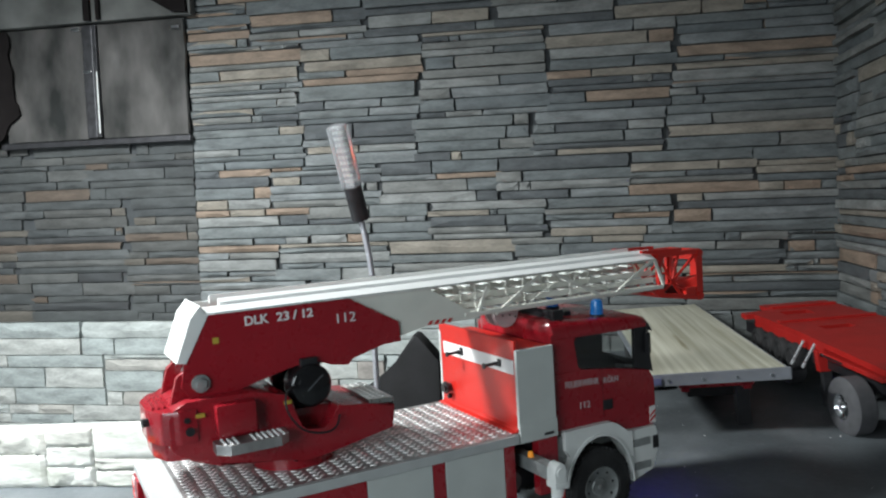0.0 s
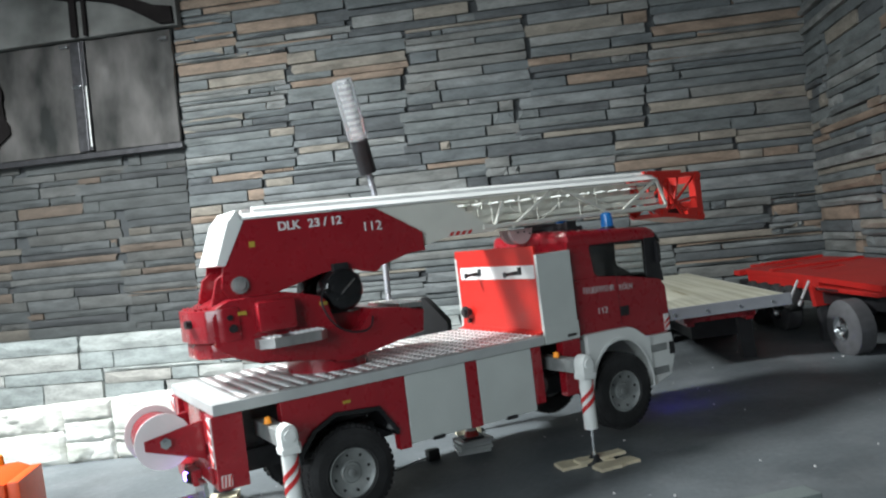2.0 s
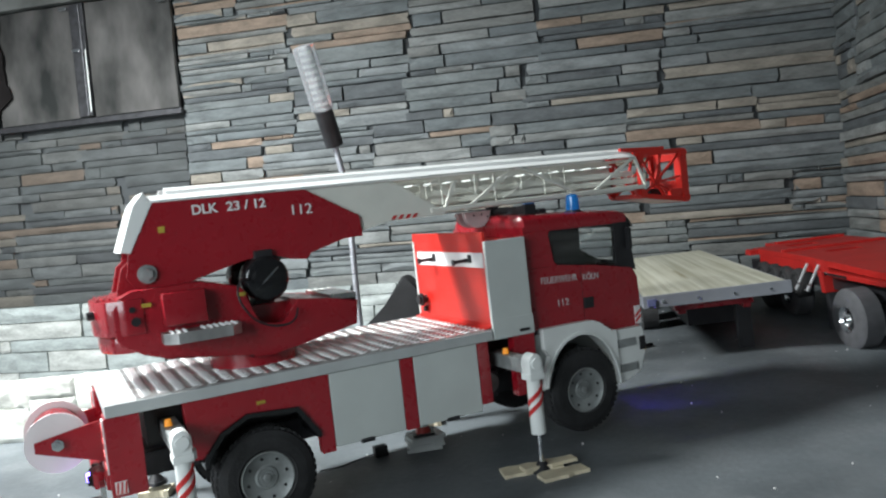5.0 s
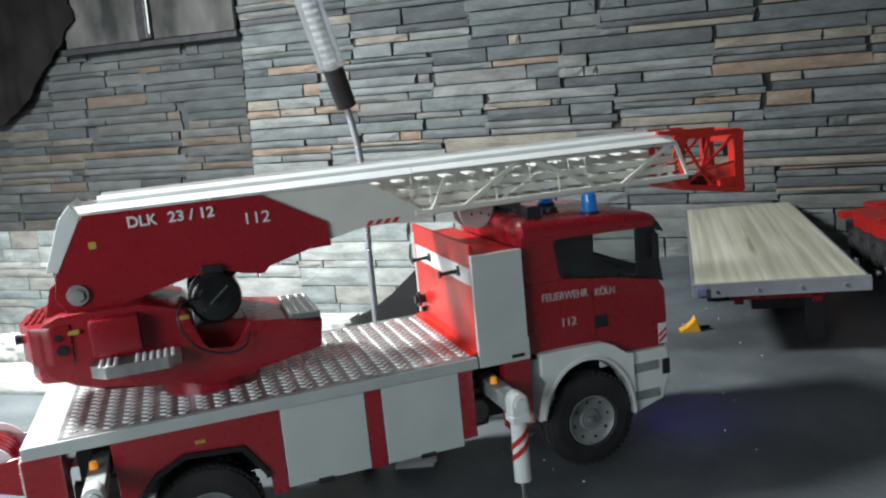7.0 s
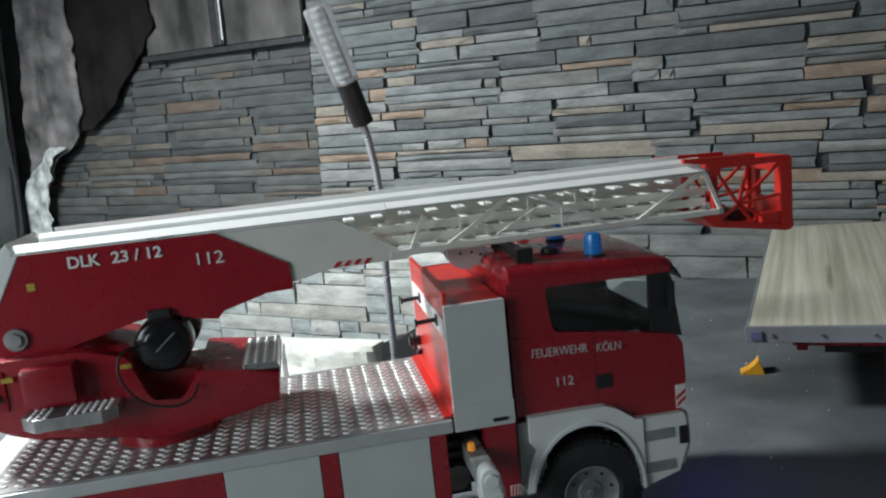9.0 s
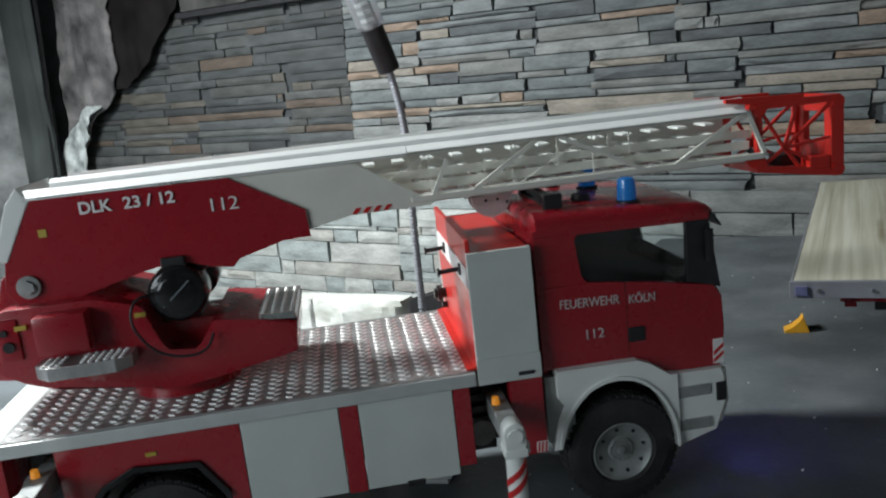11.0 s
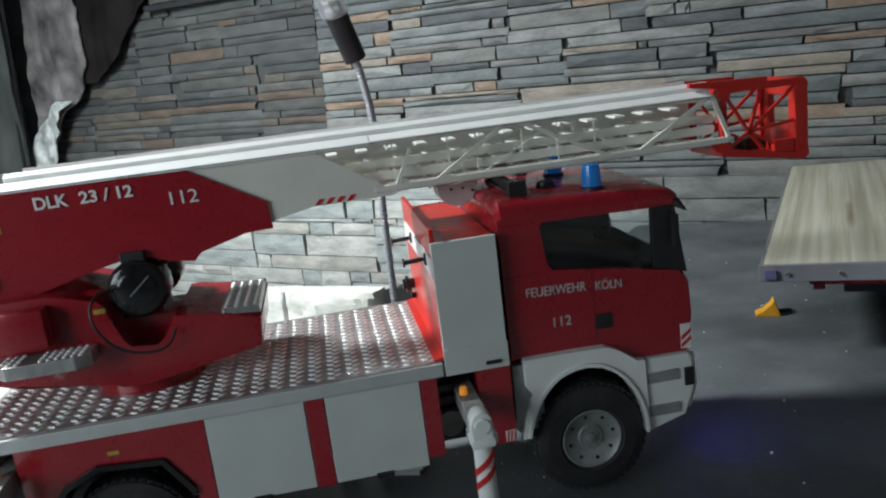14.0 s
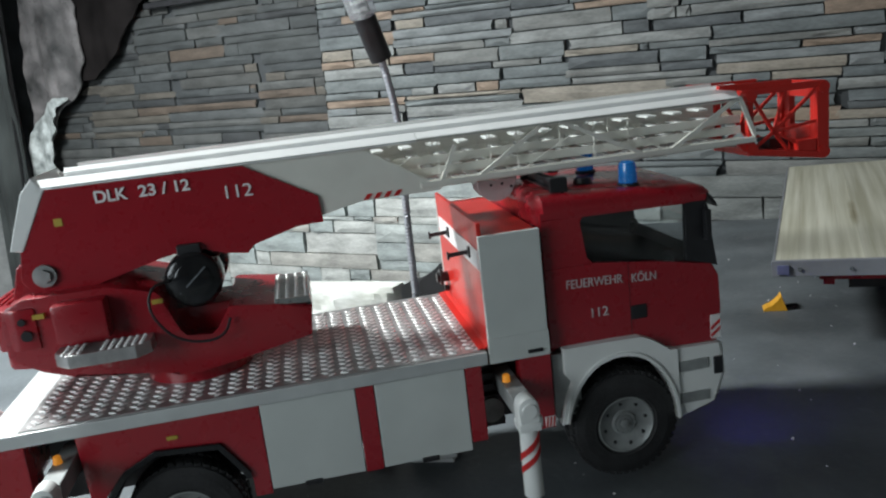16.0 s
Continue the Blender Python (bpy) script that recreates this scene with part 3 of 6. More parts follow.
# small red and white reflector plates low on the side
for x0, x1, z0, z1 in ((-0.4925, -0.4825, 0.057, 0.068), (-0.0682, -0.0595, 0.0595, 0.0685)):
    bm = bmesh.new()
    box(bm, x0, x1, -SIDE - 0.001, -SIDE + 0.001, z0, z1)
    plate = part("reflector_plate", bm, letter_white, truck, "small red and white striped reflector")
    for k in range(3):
        bm = bmesh.new()
        u = x0 + (k + 0.15) * (x1 - x0) / 3
        w = (x1 - x0) / 7
        prism(bm, [(u, z0 + 0.0004), (u + w, z0 + 0.0004), (u + w * 1.9, z1 - 0.0004), (u + w * 0.9, z1 - 0.0004)], -SIDE - 0.0014, -SIDE - 0.0008)
        part("stripe", bm, stripe_red, plate)

# deck
bm = bmesh.new()
box(bm, -0.4935, -0.1115, -SIDE - 0.0025, SIDE + 0.009, 0.1238, 0.1345, 0.0012)
deck = part("deck", bm, edge_alu, truck, "aluminium deck with raised tread pattern")
bm = bmesh.new()
box(bm, -0.4668, -0.113, -SIDE + 0.0005, SIDE + 0.006, 0.1346, 0.1354)
part("tread_plate", bm, plate_metal, deck)
bm = bmesh.new()
nx, ny = 24, 35
for i in range(nx):
    for j in range(ny):
        x = -0.4645 + (i + 0.5) * 0.3505 / nx
        y = -SIDE + 0.003 + (j + 0.5) * 0.172 / ny
        x += 0.0026 * (1 if (i + j) % 2 else -1)
        if (x + 0.343) ** 2 + y ** 2 < 0.046 ** 2 or y > SIDE + 0.003:
            continue
        a = radians(28 if (i + j) % 2 else -28)
        c, s = math.cos(a), math.sin(a)
        L, w, hgt = 0.0038, 0.0014, 0.0010
        base = [bm.verts.new((x + c * u - s * v, y + s * u + c * v, 0.1354)) for u, v in ((-L, 0), (0, -w), (L, 0), (0, w))]
        tops = [bm.verts.new((x + c * u - s * v, y + s * u + c * v, 0.1354 + hgt)) for u, v in ((-L * .6, 0), (0, -w * .6), (L * .6, 0), (0, w * .6))]
        for k in range(4):
            bm.faces.new((base[k], base[(k + 1) % 4], tops[(k + 1) % 4], tops[k]))
        bm.faces.new(tops)
ob = part("tread_pattern", bm, tread_metal, deck)
ob["kind"] = "stuff"

# equipment locker behind the cab
BX0, BX1 = -0.1085, -0.0602
bm = bmesh.new()
box(bm, BX0 + 0.003, BX1, -SIDE + 0.004, SIDE + 0.004, 0.1355, 0.2275, 0.001)
locker = part("locker", bm, bright_red, truck, "red equipment locker with pale side panel")
bm = bmesh.new()
box(bm, BX0 - 0.001, BX1 + 0.0005, -SIDE - 0.001, -SIDE + 0.0038, 0.1235, 0.2285, 0.0006)
box(bm, BX0 - 0.0015, BX1 + 0.001, -SIDE - 0.0022, -SIDE - 0.001, 0.1235, 0.1445, 0.0005)
part("side_panel", bm, panel_grey, locker, "pale grey locker side panel")
bm = bmesh.new()
box(bm, BX0 - 0.001, BX1, SIDE + 0.004, SIDE + 0.009, 0.1235, 0.2285, 0.0006)
part("side_panel", bm, panel_grey, locker)
bm = bmesh.new()
box(bm, BX0 - 0.0005, BX0 + 0.003, -SIDE + 0.004, SIDE + 0.008, 0.1355, 0.2385, 0.0006)
door = part("back_plate", bm, bright_red, locker, "bright red back plate")
bm = bmesh.new()
prism(bm, [(BX0 - 0.0090, 0.1355), (BX0 - 0.0005, 0.1355), (BX0 - 0.0005, 0.1400), (BX0 - 0.0030, 0.1372), (BX0 - 0.0090, 0.1366)], -SIDE + 0.002, SIDE + 0.004, 0.0003)
part("foot_flange", bm, bright_red, door, "red flange on the deck")
bm = bmesh.new()
box(bm, BX0 - 0.0016, BX0 - 0.0005, -SIDE + 0.0055, SIDE - 0.004, 0.2005, 0.2165)
part("stripe", bm, letter_white, door, "white stripe")
for y in (-0.047, 0.042):
    bm = bmesh.new()
    tube(bm, (BX0 - 0.0016, y, 0.2085), (BX0 - 0.018, y, 0.2075), 0.0019)
    tube(bm, (BX0 - 0.018, y, 0.2075), (BX0 - 0.0195, y, 0.2075), 0.0036)
    box(bm, BX0 - 0.003, BX0 - 0.0016, y - 0.010, y + 0.010, 0.2055, 0.2075)
    box(bm, BX0 - 0.003, BX0 - 0.0016, y - 0.010, y - 0.004, 0.2075, 0.2145)
    part("hook", bm, black_plastic, door, "black hook handle")
bm = bmesh.new()
tube(bm, (BX0 - 0.0005, 0.072, 0.158), (BX0 - 0.012, 0.072, 0.158), 0.005, n=14)
tube(bm, (BX0 - 0.006, 0.072, 0.158), (BX0 - 0.009, 0.072, 0.158), 0.008, n=14)
tube(bm, (BX0 - 0.0005, 0.072, 0.146), (BX0 - 0.005, 0.072, 0.146), 0.003, n=10)
part("knob", bm, black_plastic, door, "black locker knob")
bm = bmesh.new()
box(bm, -0.078, -0.0655, -SIDE - 0.0035, -SIDE - 0.0022, 0.1275, 0.1305, 0.0004)
part("latch", bm, black_plastic, locker)

# cab
CY = 0.079
bm = bmesh.new()
for y0, y1 in ((-CY, -CY + 0.006), (CY, CY + 0.006)):
    prism(bm, [(-0.0555, 0.123), (-0.0451, 0.123), (0.0242, 0.121), (0.0470, 0.1060), (0.0925, 0.1050), (0.0975, 0.133), (0.0965, 0.163), (0.090, 0.174), (0.040, 0.1835), (-0.012, 0.1905), (-0.0555, 0.1905)], y0, y1, 0.0007)
    prism(bm, [(-0.0555, 0.1905), (-0.0135, 0.1905), (-0.0195, 0.196), (-0.0235, 0.226), (-0.019, 0.2312), (-0.0555, 0.2312)], y0, y1, 0.0007)
    prism(bm, [(-0.0555, 0.2312), (-0.019, 0.2312), (0.06, 0.2295), (0.088, 0.2285), (0.0880, 0.234), (-0.0555, 0.2370)], y0, y1, 0.0007)
box(bm, -0.0555, -0.0495, -CY + 0.006, CY, 0.108, 0.236)
cab = part("cab", bm, red_paint, truck, "red driver's cab with dark windows")
bm = bmesh.new()
rows = []
for x, lo, hi, half, r in ((-0.0585, 0.2275, 0.2430, 0.0640, 0.0060), (-0.0570, 0.2262, 0.2472, 0.0735, 0.0110), (-0.0520, 0.2270, 0.2506, 0.0815, 0.0135), (-0.0200, 0.2300, 0.2495, 0.0832, 0.0140), (0.0300, 0.2290, 0.2466, 0.0832, 0.0140),
                           (0.0620, 0.2282, 0.2446, 0.0830, 0.0130), (0.0800, 0.2282, 0.2428, 0.0822, 0.0110), (0.0890, 0.2290, 0.2398, 0.0800, 0.0080), (0.0932, 0.2305, 0.2355, 0.0770, 0.0025)):
    side = [(half - 0.0015, lo)] + [(half - r + r * math.cos(radians(a)), hi - r + r * math.sin(radians(a))) for a in (0, 18, 36, 54, 72, 90)]
    crown = [(half * 0.45, hi + 0.0012), (0.0, hi + 0.0016)]
    ring = [(-u, w) for u, w in side] + [(-u, w) for u, w in crown] + crown[:1] + side[::-1]
    rows.append([bm.verts.new((x, u + 0.003, w)) for u, w in ring])
for u, v in zip(rows, rows[1:]):
    for k in range(len(u)):
        bm.faces.new((u[k], v[k], v[(k + 1) % len(u)], u[(k + 1) % len(u)]))
bm.faces.new(rows[0])
bm.faces.new(rows[-1][::-1])
part("roof", bm, red_paint, cab, "rounded red cab roof", True)
bm = bmesh.new()
prism(bm, [(0.0962, 0.163), (0.0976, 0.133), (0.0926, 0.106), (0.0985, 0.106), (0.1035, 0.133), (0.1020, 0.161), (0.0970, 0.171)], -CY + 0.010, CY - 0.004, 0.003)
part("front_panel", bm, red_paint, cab)
for y in (-CY + 0.0005, CY - 0.0):
    bm = bmesh.new()
    prism(bm, [(0.088, 0.2285), (0.0690, 0.2289), (0.0680, 0.1796), (0.0905, 0.174), (0.0965, 0.171)], y, y + 0.006, 0.0006)
    part("windscreen_pillar", bm, black_plastic, cab)
bm = bmesh.new()
prism(bm, [(0.0885, 0.2285), (0.0862, 0.2285), (0.0945, 0.172), (0.0968, 0.172)], -CY + 0.0065, CY - 0.0005)
part("windscreen", bm, glass, cab)
for y in (-CY + 0.002, CY + 0.003):
    bm = bmesh.new()
    prism(bm, [(0.0690, 0.2289), (0.0680, 0.1798), (0.040, 0.1838), (-0.012, 0.1908), (-0.0192, 0.1962), (-0.0232, 0.226), (-0.0188, 0.2308)], y, y + 0.001)
    part("side_window", bm, glass, cab)
    bm = bmesh.new()
    prism(bm, [(0.022, 0.2300), (0.020, 0.1866), (-0.012, 0.1912), (-0.0188, 0.1966), (-0.0228, 0.2258), (-0.0184, 0.2302)], y + 0.0014, y + 0.0024)
    part("rear_side_window", bm, black_felt, cab, "dark tinted rear side window")
bm = bmesh.new()
box(bm, -0.048, 0.09, -CY + 0.008, CY - 0.004, 0.118, 0.124)
box(bm, 0.060, 0.094, -CY + 0.008, CY - 0.004, 0.124, 0.183, 0.004)
for y in (-0.045, 0.045):
    box(bm, 0.005, 0.035, y - 0.022, y + 0.022, 0.124, 0.165, 0.004)
    box(bm, -0.012, 0.008, y - 0.022, y + 0.022, 0.140, 0.222, 0.005)
prism(bm, [(0.022, 0.150), (0.022, 0.207), (0.029, 0.2075), (0.037, 0.199), (0.052, 0.195), (0.066, 0.186), (0.078, 0.180), (0.078, 0.150)], -0.050, -0.012, 0.003)
part("interior", bm, black_felt, cab, "black seats and dashboard")
bm = bmesh.new()
tube(bm, (0.078, 0.045, 0.168), (0.066, 0.045, 0.182), 0.002)
for k in range(20):
    a, b = 2 * math.pi * k / 20, 2 * math.pi * (k + 1) / 20
    m = Matrix.Translation((0.066, 0.045, 0.182)) @ pose(0, 0, 0, 0, -40, 0)
    tube(bm, m @ Vector((0.015 * math.cos(a), 0.015 * math.sin(a), 0)), m @ Vector((0.015 * math.cos(b), 0.015 * math.sin(b), 0)), 0.0017, n=6)
part("steering_wheel", bm, black_plastic, cab)
bm = bmesh.new()
box(bm, 0.032, 0.046, -0.005, 0.012, 0.2155, 0.2215, 0.001)
tube(bm, (0.040, 0.003, 0.2215), (0.040, 0.003, 0.232), 0.001)
part("inner_mirror", bm, black_plastic, cab)
bm = bmesh.new()
box(bm, 0.0164, 0.0300, -CY - 0.0012, -CY + 0.001, 0.1365, 0.1488, 0.0010)
part("door_handle", bm, black_plastic, cab, "black recessed door handle")
bm = bmesh.new()
box(bm, 0.0159, 0.0162, -CY - 0.0003, -CY + 0.001, 0.124, 0.188)
part("door_gap", bm, black_plastic, cab)
for y in (-CY - 0.001, CY + 0.0035):
    bm = bmesh.new()
    box(bm, 0.0872, 0.0958, y, y + 0.0035, 0.1075, 0.1285)
    corner = part("corner_reflector", bm, letter_white, cab, "red and white striped corner plate")
    bm = bmesh.new()
    for k in range(2):
        prism(bm, [(0.0872, 0.1085 + k * 0.0063), (0.0958, 0.1150 + k * 0.0063), (0.0958, 0.1181 + k * 0.0063), (0.0872, 0.1116 + k * 0.0063)], y - 0.0004, y + 0.0039)
    part("stripe", bm, stripe_red, corner)
bm = bmesh.new()
prism(bm, [(0.087, 0.2370), (0.0945, 0.2310), (0.1000, 0.2215), (0.0980, 0.2215), (0.092, 0.2295)], -CY + 0.003, CY + 0.003)
part("sun_visor", bm, black_plastic, cab, "dark sun visor")
for y in (-CY - 0.004, CY + 0.010):
    bm = bmesh.new()
    bar(bm, (0.0870, y + (0.004 if y < 0 else -0.004), 0.226), (0.0860, y, 0.221), 0.002)
    box(bm, 0.0830, 0.0885, y - 0.003, y + 0.003, 0.196, 0.222, 0.0015)
    part("outer_mirror", bm, black_plastic, cab)

# white fenders and bumper
for s, y0, y1 in ((-1, -SIDE, -SIDE + 0.016), (1, SIDE - 0.010, SIDE + 0.006)):
    bm = bmesh.new()
    curve = [(0.0005 + 0.0490 * math.cos(radians(a)), 0.0445 + 0.0660 * math.sin(radians(a))) for a in range(0, 173, 8)]
    lip = [(0.0005 + 0.0515 * math.cos(radians(a)), 0.0445 + 0.0688 * math.sin(radians(a))) for a in range(0, 173, 8)]
    prism(bm, [(-0.0472, 0.1240), (-0.002, 0.1238), (0.0200, 0.1232), (0.0300, 0.1190), (0.0460, 0.1072), (0.0520, 0.1068), (0.0528, 0.0445)] + curve + [(-0.0535, 0.0575), (-0.0470, 0.0800), (-0.0415, 0.0925), (-0.0472, 0.1010)], y0, y1)
    fender = part("fender", bm, white_paint, cab, "white front wheel fender")
    bm = bmesh.new()
    prism(bm, lip + curve[::-1], y0 - (0.0022 if s < 0 else -0.0), y1 + (0.0022 if s > 0 else 0), 0.0006)
    part("fender_lip", bm, white_paint, fender)
    bm = bmesh.new()
    box(bm, -0.0560, -0.0330, y0 + (0.007 if s < 0 else 0.001), y1 - (0.001 if s < 0 else 0.007), 0.0620, 0.1180)
    part("inner_guard", bm, rim_grey, fender, "grey inner wheel guard")
    bm = bmesh.new()
    prism(bm, [(0.0532, 0.1056), (0.0915, 0.1046), (0.0938, 0.0980), (0.0940, 0.0740), (0.0855, 0.0520), (0.0532, 0.0425)], y0 + (0.003 if s < 0 else 0), y1 - (0.003 if s > 0 else 0), 0.0012)
    st = part("step_box", bm, white_paint, cab, "white entry steps beside the fender")
    for z in (0.0890, 0.0600):
        bm = bmesh.new()
        box(bm, 0.0545, 0.0805, y0 + (0.0015 if s < 0 else 0.006), y1 - (0.0065 if s < 0 else 0.0015), z - 0.0045, z + 0.0045)
        part("tread", bm, rim_grey, st, "grey recessed step tread")
    bm = bmesh.new()
    box(bm, 0.0860, 0.0945, y0 + (0.0015 if s < 0 else 0.004), y1 - (0.004 if s < 0 else 0.0015), 0.077, 0.093, 0.001)
    part("corner_lamp", bm, black_plastic, st)
bm = bmesh.new()
prism(bm, [(0.0930, 0.101), (0.1010, 0.099), (0.1025, 0.072), (0.0960, 0.052), (0.0890, 0.052)], -SIDE + 0.013, SIDE - 0.009, 0.003)
bumper = part("front_bumper", bm, white_paint, cab, "white front bumper")
for y in (-0.052, 0.052):
    bm = bmesh.new()
    tube(bm, (0.1005, y, 0.066), (0.1045, y, 0.066), 0.0035, n=12)
    part("front_flasher", bm, blue_flash, bumper, "small lit blue front flasher")
glow = bpy.data.lights.new("front_flasher_light", "SPOT")
glow.energy, glow.color, glow.shadow_soft_size, glow.spot_size, glow.spot_blend = 0.10, (0.10, 0.06, 1.0), 0.004, radians(95), 0.9
new("front_flasher_light", glow).matrix_world = TRUCK @ look((0.113, -0.030, 0.060), (0.172, -0.022, -0.012))
bm = bmesh.new()
box(bm, 0.0125, 0.0195, -CY - 0.0075, -CY - 0.002, 0.1165, 0.1195)
part("marker_plate", bm, label_yellow, cab)

# roof fittings
for x, y in ((0.0235, 0.026), (0.0295, -0.058)):
    bm = bmesh.new()
    lathe(bm, [(0.0003, 0.0), (0.0094, 0.0), (0.0094, 0.004), (0.0084, 0.0045), (0.0003, 0.0045)], 20)
    bmesh.ops.rotate(bm, verts=bm.verts, matrix=Matrix.Rotation(math.pi / 2, 3, "X"))
    shift(bm, x, y, 0.2445 if y < 0 else 0.2465)
    base = part("beacon", bm, black_plastic, cab, "unlit blue rotating beacon on black base", True)
    bm = bmesh.new()
    lathe(bm, [(0.0076, 0.0046), (0.0079, 0.0065), (0.0073, 0.018), (0.0066, 0.0212), (0.0045, 0.0226), (0.0003, 0.0229)], 20)
    bmesh.ops.rotate(bm, verts=bm.verts, matrix=Matrix.Rotation(math.pi / 2, 3, "X"))
    shift(bm, x, y, 0.2445 if y < 0 else 0.2465)
    part("lens", bm, blue_lens_faint_glow, base, "blue beacon lens with a faint glow painted in", True)
bm = bmesh.new()
box(bm, -0.0385, -0.0275, -0.060, 0.020, 0.2485, 0.2530, 0.001)
box(bm, -0.0360, -0.0300, -0.057, 0.017, 0.2528, 0.2605, 0.0015)
part("light_bar", bm, black_plastic, cab, "black bar across the cab roof")
for y in (-0.0615, 0.0205):
    bm = bmesh.new()
    box(bm, -0.0405, -0.0255, y - 0.0035, y + 0.0035, 0.2470, 0.2620, 0.0012)
    part("bar_end", bm, black_plastic, cab)
for y in (-0.035, 0.055):
    bm = bmesh.new()
    tube(bm, (-0.002, y, 0.2475), (-0.002, y, 0.2545), 0.009, 0.007, n=14)
    part("roof_fitting", bm, black_plastic, cab)
lettering("lettering", "FEUERWEHR", 0.0108, Matrix.Translation((-0.0388, -CY - 0.0005, 0.1722)) @ pose(0, 0, 0, 0, 2.2, 0) @ FACE @ Matrix.Diagonal((0.805, 1, 1, 1)), letter_pink, cab, "pale lettering along the cab")
lettering("lettering", "KÖLN", 0.0108, Matrix.Translation((0.0178, -CY - 0.0005, 0.1692)) @ pose(0, 0, 0, 0, 2.2, 0) @ FACE @ Matrix.Diagonal((0.76, 0.95, 1, 1)), letter_pink, cab)
lettering("lettering", "112", 0.0115, Matrix.Translation((-0.0205, -CY - 0.0005, 0.1445)) @ FACE, letter_pink, cab)


# jacks
def jack(x, side):
    def y(v):
        return side * v
    far = 0.004 if side > 0 else 0.0
    off = 0.135 + far
    lo = -0.0115 + (0.0 if x > -0.2 else 0.003)
    bm = bmesh.new()
    ya, yb = sorted((y(0.045), y(off - 0.010)))
    box(bm, x - 0.0075, x + 0.0075, ya, yb, 0.092, 0.107, 0.001)
    arm = part("jack", bm, rim_grey, truck, "white hydraulic jack on a grey arm")
    bm = bmesh.new()
    cheek = [(-0.0080, 0.0900), (0.0080, 0.0900)] + [(0.0080 * math.cos(radians(a)), 0.1040 + 0.0090 * math.sin(radians(a))) for a in range(0, 181, 15)]
    prism(bm, [(x + u, w) for u, w in cheek], y(off) - 0.0078, y(off) + 0.0078, 0.0012)
    tube(bm, (x, y(off) - 0.0098, 0.1030), (x, y(off) + 0.0098, 0.1030), 0.0056, n=20)
    box(bm, x - 0.0088, x + 0.0086, y(off) - 0.0086, y(off) + 0.0086, 0.0860, 0.0925, 0.001)
    box(bm, x + 0.0080, x + 0.0112, y(off) - 0.0040, y(off) + 0.0040, 0.0865, 0.0945, 0.0008)
    tube(bm, (x, y(off), 0.086), (x, y(off), 0.030), 0.0072, 0.0078, n=24)
    part("jack_leg", bm, white_paint, arm, "white jack leg", True)
    for k in range(2):
        bm = bmesh.new()
        z, n = 0.047 + k * 0.011, 10
        ring = [radians(-200 + 220 * i / n) for i in range(n + 1)]
        for a, b in zip(ring, ring[1:]):
            za, zb = z + 0.0065 * (a - ring[0]), z + 0.0065 * (b - ring[0])
            q = [bm.verts.new((x + rr * math.cos(t), y(off) + rr * math.sin(t), zz)) for rr in (0.0072, 0.0081) for t, zz in ((a, za), (b, zb), (b, zb + 0.0055), (a, za + 0.0055))]
            bm.faces.new(q[4:])
            bm.faces.new((q[0], q[1], q[5], q[4]))
            bm.faces.new((q[3], q[2], q[6], q[7]))
        part("stripe", bm, stripe_red, arm, "red spiral warning stripe")
    bm = bmesh.new()
    tube(bm, (x, y(off), 0.030), (x, y(off), lo + 0.006), 0.003, n=12)
    part("ram", bm, chrome, arm, "thin steel ram")
    bm = bmesh.new()
    tube(bm, (x, y(off), lo), (x, y(off), lo + 0.004), 0.013, 0.012, n=20)
    tube(bm, (x, y(off), lo + 0.004), (x, y(off), lo + 0.012), 0.010, 0.004, n=20)
    part("foot", bm, black_plastic, arm, "black rubber jack foot", True)
    bm = bmesh.new()
    tube(bm, (x - 0.003, y(0.090), 0.1072), (x - 0.003, y(0.090), 0.1130), 0.0034, 0.0026, n=14)
    part("amber_lamp", bm, amber, arm, "small dimly lit amber lamp")


for jx in (-0.0955, -0.4410):
    for js in (-1, 1):
        jack(jx, js)
bm = bmesh.new()
for k in range(5):
    box(bm, -0.118, -0.096, -0.062, -0.05, 0.060 + k * 0.010, 0.065 + k * 0.010)
box(bm, -0.118, -0.096, -0.06, 0.06, 0.056, 0.059)
part("grille", bm, dark_metal, truck)
bm = bmesh.new()
tube(bm, (-0.108, -0.066, 0.073), (-0.108, 0.05, 0.073), 0.011, n=18)
part("air_tank", bm, rim_grey, truck)

# hose reel
bm = bmesh.new()
for y, r in ((-0.048, 0.0262), (0.006, 0.0275)):
    tube(bm, (-0.532, y - 0.001, 0.103), (-0.532, y + 0.001, 0.103), r, n=40)
reel = part("hose_reel", bm, reel_white, truck, "white twin-flange hose reel on red bracket", True)
bm = bmesh.new()
tube(bm, (-0.532, -0.047, 0.103), (-0.532, 0.005, 0.103), 0.015, n=24)
for k in range(6):
    y = -0.040 + k * 0.0076
    tube(bm, (-0.532, y, 0.103), (-0.532, y + 0.006, 0.103), 0.0215, n=24)
part("hose", bm, red_paint, reel, "red hose wound on the drum")
bm = bmesh.new()
for y in (-0.054, 0.0095):
    prism(bm, [(-0.550, 0.1075), (-0.550, 0.0985), (-0.4955, 0.079), (-0.4955, 0.117)], y, y + 0.003, 0.0005)
part("bracket", bm, red_paint, reel, "red reel bracket")
bm = bmesh.new()
tube(bm, (-0.532, -0.060, 0.103), (-0.532, 0.016, 0.103), 0.003, n=12)
tube(bm, (-0.532, -0.0585, 0.103), (-0.532, -0.054, 0.103), 0.0055, n=6)
part("axle_bolt", bm, chrome, reel, "steel axle bolt")

